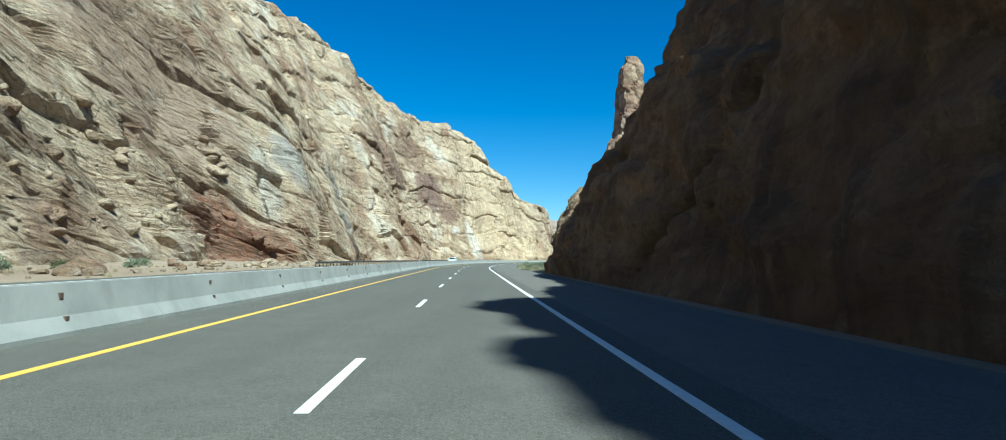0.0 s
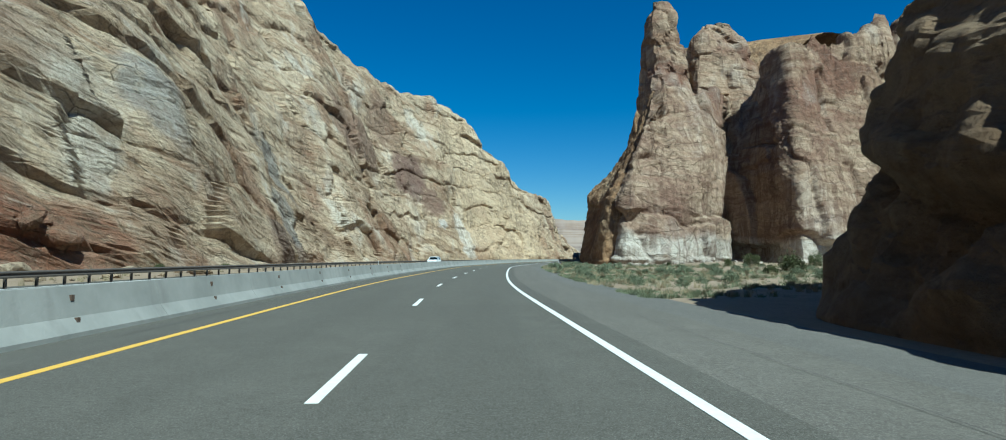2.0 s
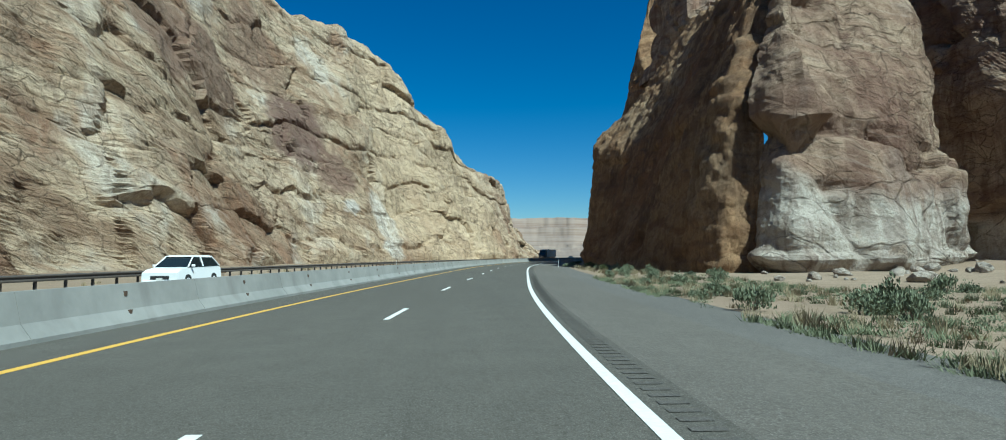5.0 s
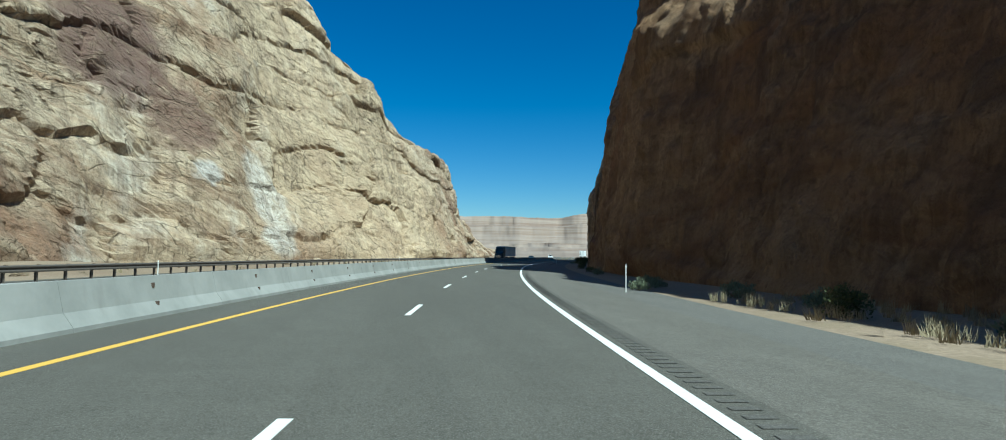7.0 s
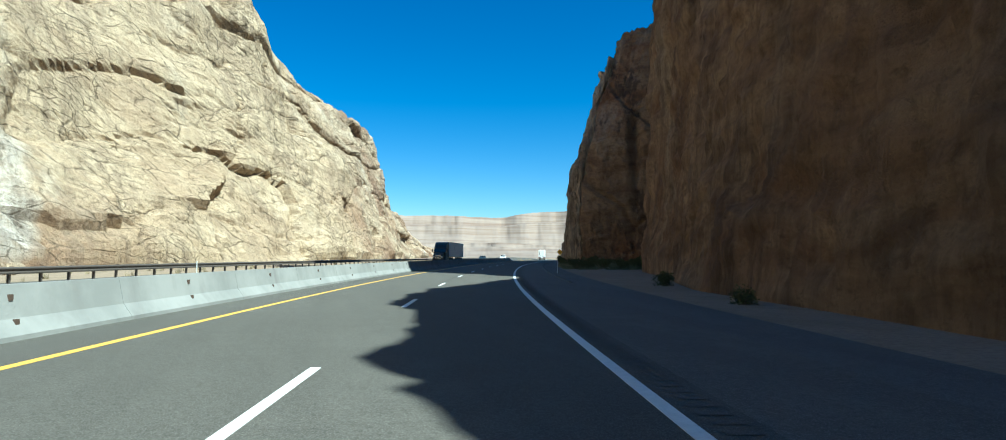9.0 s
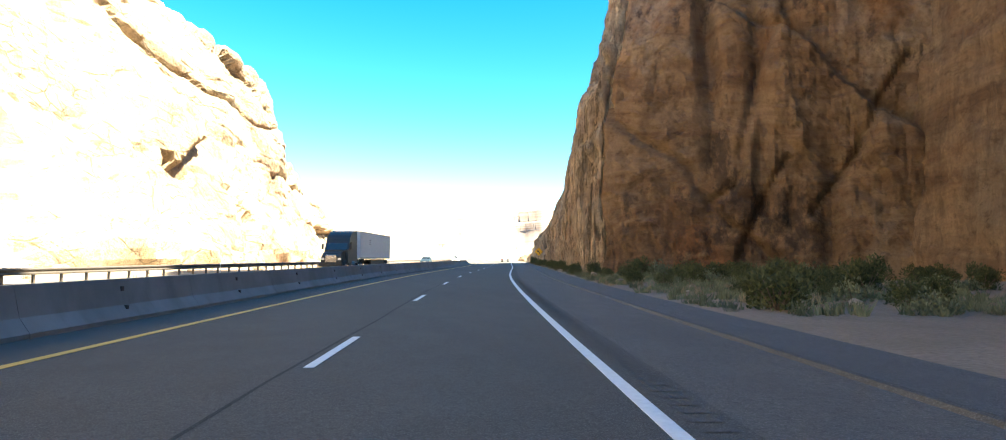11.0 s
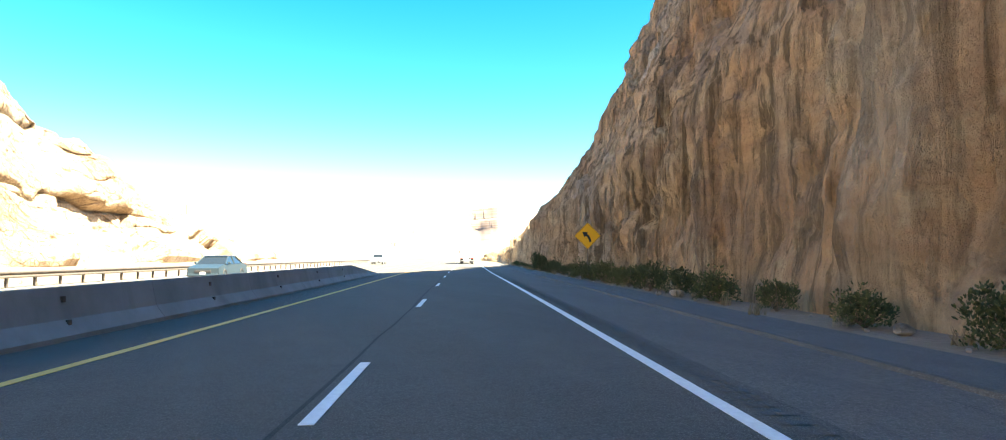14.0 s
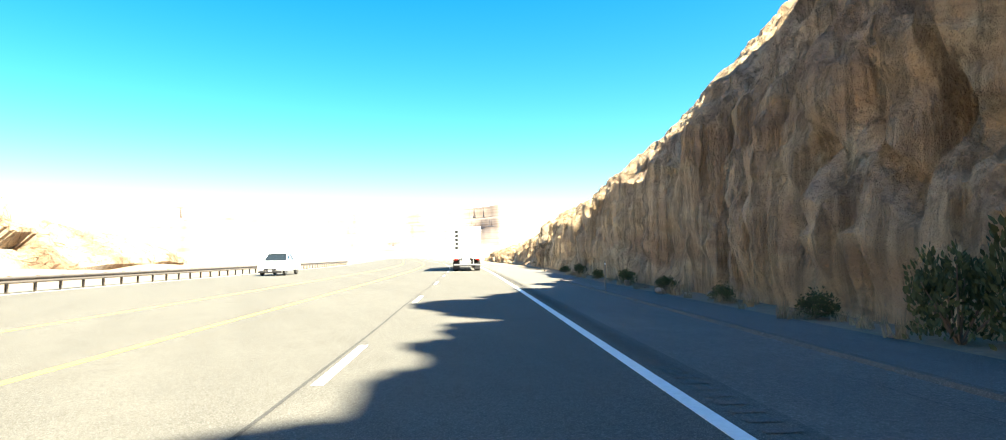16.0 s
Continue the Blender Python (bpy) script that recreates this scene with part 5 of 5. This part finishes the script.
def wheel(parent, x, y, r, w, rim=CHROME):
    """A wheel across x: tyre with a rim in it."""
    bm = bmesh.new()
    prof = [(r * 0.6, -w / 2), (r * 0.93, -w / 2), (r, -w / 2 + 0.04), (r, w / 2 - 0.04), (r * 0.93, w / 2), (r * 0.6, w / 2)]
    rings = []
    for i in range(24):
        a = i * math.pi / 12
        rings.append([bm.verts.new((px, math.cos(a) * pr, math.sin(a) * pr)) for pr, px in prof])
    for i in range(24):
        a, b = rings[i], rings[(i + 1) % 24]
        for j in range(len(prof)):
            k = (j + 1) % len(prof)
            bm.faces.new((a[j], a[k], b[k], b[j]))
    bmesh.ops.recalc_face_normals(bm, faces=bm.faces)
    ob = part("wheel", bm, RUBBER, parent, "black rubber tyre", smooth=False)
    ob.location = (x, y, r)
    bm = bmesh.new()
    bmesh.ops.create_cone(bm, cap_ends=True, segments=20, radius1=r * 0.61, radius2=r * 0.61, depth=w * 0.7, matrix=Matrix.Rotation(radians(90), 4, "Y"))
    side = 1 if x > 0 else -1
    for i in range(8):
        a = i * math.pi / 4
        rod(bm, (side * w * 0.34, math.cos(a) * r * 0.36, math.sin(a) * r * 0.36), (side * w * 0.40, math.cos(a) * r * 0.36, math.sin(a) * r * 0.36), r * 0.06, None, 8)
    rod(bm, (side * w * 0.3, 0, 0), (side * w * 0.5, 0, 0), r * 0.2, r * 0.12, 12)
    part("rim", bm, rim, ob)
    return ob


def solid(bm, section, x0, x1, inset=0.0):
    """A side view (y, z) drawn out from x0 to x1; inset narrows the upper half."""
    zs = [z for _, z in section]
    lo, hi = min(zs), max(zs)
    rings = []
    for x in (x0, x0 * 0.5 + x1 * 0.5, x1):
        rings.append([bm.verts.new((x * (1 - inset * max(0, (z - lo) / (hi - lo)) ** 1.5), y, z)) for y, z in section])
    m = len(section)
    for a, b in zip(rings[:-1], rings[1:]):
        for i in range(m):
            bm.faces.new((a[i], a[(i + 1) % m], b[(i + 1) % m], b[i]))
    bm.faces.new(rings[0][::-1])
    bm.faces.new(rings[-1])
    bmesh.ops.recalc_face_normals(bm, faces=bm.faces)
    return bm


def box_part(name, size, centre, material, parent, label="", bevel=0.01):
    return part(name, block(bmesh.new(), size, centre, None, bevel), material, parent, label)


def trailer_parts(ob, y0, length, marks):
    """A box trailer, its rear at y0, running on to +y. Rear doors face -y."""
    w, z0, z1 = 2.59, 1.15, 4.08
    ym = y0 + length / 2
    body = box_part("trailer_body", (w, length, z1 - z0), (0, ym, (z0 + z1) / 2), TRAILER_WHITE, ob, "white ribbed box trailer", 0.03)
    for i in range(int(length / 1.2)):
        for sx in (-1, 1):
            box_part("side_rib", (0.012, 0.05, z1 - z0 - 0.3), (sx * (w / 2 + 0.004), y0 + 0.6 + i * 1.2, (z0 + z1) / 2), TRAILER_WHITE, body, "", 0)
    for sx in (-1, 1):
        box_part("bottom_rail", (0.03, length, 0.14), (sx * (w / 2 + 0.01), ym, z0 + 0.05), GALV, body, "grey lower rail", 0)
        box_part("rear_door", (w / 2 - 0.08, 0.03, z1 - z0 - 0.22), (sx * (w / 4 - 0.005), y0 - 0.012, (z0 + z1) / 2), TRAILER_WHITE, body, "white rear door", 0.008)
        for k in (0.28, 0.62):
            bm = bmesh.new()
            rod(bm, (sx * k * w / 2, y0 - 0.05, z0 + 0.12), (sx * k * w / 2, y0 - 0.05, z1 - 0.12), 0.016, None, 8)
            for zz in (z0 + 0.4, z0 + 1.2, z1 - 0.5):
                block(bm, (0.09, 0.03, 0.05), (sx * k * w / 2, y0 - 0.04, zz))
            part("lock_rod", bm, GALV, body)
        box_part("tail_light", (0.28, 0.04, 0.10), (sx * 0.95, y0 - 0.03, z0 - 0.10), RED_LENS, ob, "red tail light", 0.01)
        box_part("mud_flap", (0.6, 0.012, 0.6), (sx * 0.95, y0 + 0.9, 0.45), BLACK, ob, "black mud flap", 0)
    box_part("rear_bumper", (w - 0.2, 0.10, 0.12), (0, y0 + 0.05, 0.58), GALV, ob, "grey under-ride bumper", 0.01)
    for sx in (-0.6, 0.6):
        box_part("bumper_strut", (0.10, 0.08, 0.52), (sx, y0 + 0.08, 0.86), GALV, ob, "", 0.005)
    for sx in (-0.5, 0.5):
        box_part("chassis_beam", (0.12, length * 0.9, 0.22), (sx, ym, z0 - 0.12), BLACK, ob, "dark chassis beam", 0)
    for yy in (y0 + 1.9, y0 + 3.2):
        bm = rod(bmesh.new(), (-1.0, yy, 0.52), (1.0, yy, 0.52), 0.07)
        part("axle", bm, BLACK, ob)
        for sx in (-1.0, 1.0):
            wheel(ob, sx, yy, 0.52, 0.5)
    for sx in (-0.7, 0.7):
        box_part("landing_leg", (0.12, 0.12, 0.9), (sx, y0 + length - 3.0, 0.72), BLACK, ob, "", 0.005)
    if marks:
        for i, (dz, wd) in enumerate(((0, .34), (-.36, .30), (-.72, .34), (-1.08, .28), (-1.44, .32))):
            box_part("mark", (wd, 0.008, 0.24), (-0.88, y0 - 0.03, 3.55 + dz), SIGN_BLACK, body, "dark plain mark on the door", 0)
    return body


def tractor_parts(ob, y0, paint):
    """A sleeper tractor facing -y, its nose at y0."""
    hood = part("hood", solid(bmesh.new(), [(y0, 0.75), (y0 + 0.02, 1.35), (y0 + 0.35, 1.72), (y0 + 1.75, 1.95), (y0 + 1.8, 0.75)], -1.0, 1.0, 0.16), paint, ob, "dark sloping bonnet")
    part("cab", solid(bmesh.new(), [(y0 + 1.7, 0.7), (y0 + 1.75, 2.0), (y0 + 2.22, 2.72), (y0 + 2.5, 3.15), (y0 + 2.85, 3.5), (y0 + 3.3, 3.76), (y0 + 3.9, 3.93), (y0 + 4.6, 4.02), (y0 + 5.35, 4.05), (y0 + 5.4, 0.7)], -1.2, 1.2, 0.06), paint, ob, "dark sleeper cab with a raised roof")
    part("windscreen", solid(bmesh.new(), [(y0 + 1.74, 2.03), (y0 + 2.18, 2.70), (y0 + 2.23, 2.68), (y0 + 1.80, 2.0)], -1.05, 1.05, 0.04), GLASS, ob, "dark windscreen")
    for sx in (-1, 1):
        part("side_window", solid(bmesh.new(), [(y0 + 2.05, 2.05), (y0 + 2.45, 2.8), (y0 + 3.1, 2.8), (y0 + 3.1, 2.05)], sx * 1.165, sx * 1.19), GLASS, ob, "dark side window")
        box_part("headlight", (0.34, 0.10, 0.2), (sx * 0.82, y0 + 0.03, 1.12), CLEAR_LENS, ob, "clear headlight", 0.02)
        mirror = box_part("mirror", (0.16, 0.22, 0.55), (sx * 1.42, y0 + 1.95, 2.35), BLACK, ob, "black door mirror", 0.02)
        box_part("mirror_arm", (0.2, 0.04, 0.04), (sx * 1.28, y0 + 2.0, 2.5), BLACK, mirror, "", 0)
        box_part("fuel_tank", (0.5, 1.5, 0.55), (sx * 0.98, y0 + 3.9, 0.72), CHROME, ob, "bright fuel tank", 0.12)
        box_part("step", (0.4, 0.9, 0.25), (sx * 1.0, y0 + 2.6, 0.6), BLACK, ob, "", 0.02)
        wheel(ob, sx * 1.02, y0 + 1.15, 0.52, 0.32)
        for yy in (y0 + 6.0, y0 + 7.3):
            wheel(ob, sx * 0.95, yy, 0.52, 0.55)
    grille = box_part("grille", (1.1, 0.06, 0.75), (0, y0 + 0.0, 1.15), CHROME, ob, "bright grille", 0.03)
    for i in range(6):
        box_part("grille_bar", (1.0, 0.04, 0.05), (0, y0 - 0.03, 0.86 + i * 0.115), BLACK, grille, "", 0)
    box_part("bumper", (2.3, 0.25, 0.38), (0, y0 - 0.05, 0.55), paint, ob, "dark front bumper", 0.05)
    box_part("chassis", (0.9, 3.6, 0.25), (0, y0 + 6.4, 0.85), BLACK, ob, "dark chassis", 0)
    for i in range(5):
        box_part("roof_light", (0.12, 0.06, 0.05), (-0.8 + i * 0.4, y0 + 2.95, 3.83), ORANGE_LENS, ob, "orange roof light", 0.01)
    return hood


def car(name, s, n, away, paint, length, width, profile, glass, label, wheels, tyre=0.33, bed=None):
    """A car from its side view; its nose at local y = 0, running back to +y."""
    ob = new(name, None)
    ob.matrix_world = spot(s, n, 0.004, 180 if away else 0)
    tagged(ob, label, "car" if name != "pickup_truck" else "pickup truck")
    h = width / 2
    part("body", solid(bmesh.new(), profile, -h, h, 0.10), paint, ob, "", False)
    part("cabin", solid(bmesh.new(), glass[0], -h * 0.93, h * 0.93, 0.24), GLASS, ob, "dark glazed cabin")
    part("roof", solid(bmesh.new(), glass[1], -h * 0.74, h * 0.74, 0.06), paint, ob)
    for a, b in glass[2]:
        for sx in (-1, 1):
            bm = rod(bmesh.new(), (sx * h * 0.925, a[0], a[1]), (sx * h * 0.74, b[0], b[1]), 0.035, None, 6)
            part("pillar", bm, paint, ob)
    for sx in (-1, 1):
        for yy in wheels:
            wheel(ob, sx * (h - 0.10), yy, tyre, 0.2)
        box_part("headlight", (0.36, 0.10, 0.15), (sx * (h - 0.28), 0.08, profile[1][1] - 0.06), CLEAR_LENS, ob, "clear headlight", 0.03)
        box_part("tail_light", (0.2, 0.08, 0.22), (sx * (h - 0.2), length - 0.03, 0.85), RED_LENS, ob, "red tail light", 0.02)
        box_part("mirror", (0.18, 0.10, 0.13), (sx * (h + 0.06), glass[2][0][0][0] + 0.25, glass[2][0][0][1] + 0.06), paint, ob, "", 0.03)
    box_part("grille", (width * 0.5, 0.06, 0.16), (0, -0.01, 0.52), BLACK, ob, "black grille", 0.02)
    box_part("front_plate", (0.3, 0.012, 0.15), (0, -0.045, 0.42), POST_WHITE, ob, "plain white plate", 0)
    box_part("bumper", (width * 0.92, 0.12, 0.16), (0, 0.0, 0.32), BLACK if bed else paint, ob, "", 0.04)
    if bed:
        box_part("bed_floor", (width * 0.86, bed[1] - bed[0], 0.04), (0, (bed[0] + bed[1]) / 2, 0.99), BLACK, ob, "dark load bed", 0)
    return ob


# lorry ahead in the same lane: trailer's rear to the camera
lorry = new("box_lorry", None)
lorry.matrix_world = spot(560.0, 1.7, 0.004)
tagged(lorry, "white box trailer lorry seen from behind on the road", "lorry")
trailer_parts(lorry, 0.0, 16.0, True)
front = new("tractor_unit", None)
front.parent = lorry
front.matrix_basis = pose(0, 16.9 + 5.9, 0, 0, 0, 180)
tagged(front, "white tractor unit")
cab_part = solid(bmesh.new(), [(1.7, 0.7), (1.75, 2.0), (2.25, 2.95), (2.9, 3.7), (4.9, 3.9), (5.05, 0.7)], -1.2, 1.2, 0.06)
part("cab", cab_part, CAR_WHITE, front, "white sleeper cab")
part("bonnet", solid(bmesh.new(), [(0, 0.75), (0.02, 1.35), (0.35, 1.72), (1.75, 1.95), (1.8, 0.75)], -1.0, 1.0, 0.16), CAR_WHITE, front)
for sx in (-1, 1):
    box_part("mirror", (0.16, 0.22, 0.55), (sx * 1.42, 1.95, 2.35), BLACK, front, "black door mirror", 0.02)
    for yy in (1.15, 6.0, 7.2):
        wheel(front, sx * 0.98, yy, 0.52, 0.4)

# lorry coming the other way
semi = new("semi_lorry", None)
semi.matrix_world = spot(416.2, -13.7, 0.004)
tagged(semi, "dark sleeper lorry with a white box trailer", "lorry")
tractor_parts(semi, 0.0, CAB_DARK)
rear = new("trailer", None)
rear.parent = semi
rear.matrix_basis = pose(0, 22.4, 0, 0, 0, 180)
tagged(rear, "white box trailer with a faint grey emblem")
w, z0, z1, L = 2.59, 1.15, 4.08, 16.2
box_part("trailer_body", (w, L, z1 - z0), (0, L / 2, (z0 + z1) / 2), TRAILER_WHITE, rear, "white smooth trailer box", 0.03)
for sx in (-1, 1):
    box_part("bottom_rail", (0.03, L, 0.16), (sx * (w / 2 + 0.01), L / 2, z0 + 0.05), GALV, rear, "grey lower rail", 0)
    box_part("top_rail", (0.03, L, 0.10), (sx * (w / 2 + 0.01), L / 2, z1 - 0.06), GALV, rear, "grey upper rail", 0)
    box_part("side_skirt", (0.02, 7.0, 0.65), (sx * 1.22, 7.2, 0.75), BLACK, rear, "dark side skirt", 0)
    for yy in (1.9, 3.2):
        wheel(rear, sx * 1.0, yy, 0.52, 0.5)
    box_part("landing_leg", (0.12, 0.12, 0.9), (sx * 0.7, L - 3.0, 0.72), BLACK, rear, "", 0.005)
for dz, wd in ((0, .9), (-.22, .6), (-.42, .75)):
    box_part("emblem_bar", (0.008, wd, 0.12), (-(w / 2 + 0.006), 11.6, 3.2 + dz), GALV, rear, "plain grey emblem bar", 0)
box_part("rear_bumper", (w - 0.2, 0.10, 0.12), (0, 0.05, 0.58), GALV, rear, "grey under-ride bumper", 0.01)

SEDAN = [(0.02, 0.25), (0.0, 0.70), (0.35, 0.82), (1.15, 0.93), (3.75, 0.98), (4.55, 0.96), (4.72, 0.85), (4.74, 0.30), (4.3, 0.22), (0.5, 0.22)]
SEDAN_GLASS = ([(1.05, 0.90), (1.95, 1.38), (3.0, 1.40), (3.95, 0.96)], [(1.85, 1.375), (2.1, 1.435), (2.9, 1.44), (3.2, 1.38)], [((1.1, 0.93), (1.95, 1.40)), ((2.55, 0.95), (2.5, 1.40)), ((3.9, 0.97), (3.1, 1.40))])
car("sedan_car", 479.8, -13.4, False, SILVER, 4.74, 1.80, SEDAN, SEDAN_GLASS, "silver blue sedan driving on the opposite lanes", (0.95, 3.75))
HATCH = [(0.02, 0.25), (0.0, 0.74), (0.3, 0.88), (1.0, 1.0), (3.9, 1.05), (4.25, 0.95), (4.27, 0.30), (3.9, 0.22), (0.5, 0.22)]
HATCH_GLASS = ([(0.9, 0.97), (1.7, 1.50), (3.5, 1.52), (4.15, 1.02)], [(1.6, 1.49), (1.9, 1.57), (3.4, 1.57), (3.7, 1.46)], [((0.95, 1.0), (1.7, 1.52)), ((2.4, 1.02), (2.4, 1.52)), ((4.1, 1.03), (3.55, 1.52))])
car("hatchback_car", 207.5, -13.6, False, CAR_WHITE, 4.27, 1.80, HATCH, HATCH_GLASS, "white hatchback driving on the opposite lanes", (0.9, 3.45))
PICK = [(0.02, 0.45), (0.0, 1.0), (0.25, 1.12), (1.45, 1.20), (3.5, 1.25), (3.6, 1.28), (5.6, 1.28), (5.65, 0.55), (5.2, 0.45), (0.5, 0.42)]
PICK_GLASS = ([(1.35, 1.17), (2.05, 1.80), (3.4, 1.82), (3.6, 1.24)], [(1.95, 1.79), (2.2, 1.88), (3.3, 1.89), (3.45, 1.80)], [((1.4, 1.2), (2.05, 1.82)), ((2.7, 1.22), (2.65, 1.82)), ((3.58, 1.25), (3.42, 1.82))])
car("pickup_truck", 553.6, -13.9, False, CAR_WHITE, 5.65, 1.98, PICK, PICK_GLASS, "white pickup driving on the opposite lanes", (1.0, 4.4), 0.39, (3.65, 5.55))
# ---- distance: mesas ----
def mesa_material():
    m = Nodes("far_mesa_rock")
    v = m.place()
    band = m.noise(m.scaled(v, 0.0012, 0.0012, 0.05), 1.0, 5, 0.6)
    gully = m.noise(m.scaled(v, 0.02, 0.02, 0.006), 1.0, 5, 0.65)
    col = m.ramp(band, (0.35, (0.17, 0.12, 0.095)), (0.5, (0.25, 0.20, 0.165)), (0.62, (0.19, 0.14, 0.11)))
    col = m.mix(m.ramp(gully, (0.5, (0, 0, 0)), (0.7, (0.6,) * 3)), col, (0.22, 0.18, 0.16))
    return m.done(col, 0.95, 0, None, 0.1)


MESA = mesa_material()


def mesa(dist, a0, a1, base, height, band, seed, label):
    """A long table mountain: talus slope, cliff band and flat top, from bearing a0 to a1."""
    n = 1500
    az_ = np.radians(np.linspace(a0, a1, n))
    q = np.stack([az_ * 14, 0 * az_, 0 * az_ + seed], 1)
    edge = fbm(q, 3, seed, 0.45)
    hgt = height * (1 + 0.22 * fbm(q * 0.35 + 5, 3, seed + 3)) * np.clip(np.minimum(np.arange(n), np.arange(n)[::-1]) / 90.0, 0.05, 1)
    prof = [(0, 0.0), (120, 0.10), (260, 0.28), (360, 0.45), (430, 0.60), (445, 0.60 + band), (470, 0.62 + band), (560, 0.66 + band), (572, 1.0), (620, 1.01), (1400, 1.03)]
    rows = []
    for k, (back, h) in enumerate(prof):
        wob = 80 * edge * (1 if k > 1 else 0.4) + 14 * fbm(q * 5 + 0.1 * k, 3, seed + k)
        r = dist + back + wob
        rows.append(np.stack([60 + r * np.sin(az_), 300 + r * np.cos(az_), base + hgt * h + (2 * fbm(q * 7 + 0.2 * k, 3, seed + 40) if k else 0)], 1))
    ob = new("mesa", sheet("mesa", np.stack(rows)[:, ::-1], MESA, smooth=True))
    return tagged(ob, label, "mesa", kind="structure")


mesa(1900, -62, 75, -14, 70, 0.12, 5, "far pale mesa with a banded cliff rim")
mesa(3000, -75, 85, -18, 235, 0.14, 9, "distant table mountain with a flat cliff top")
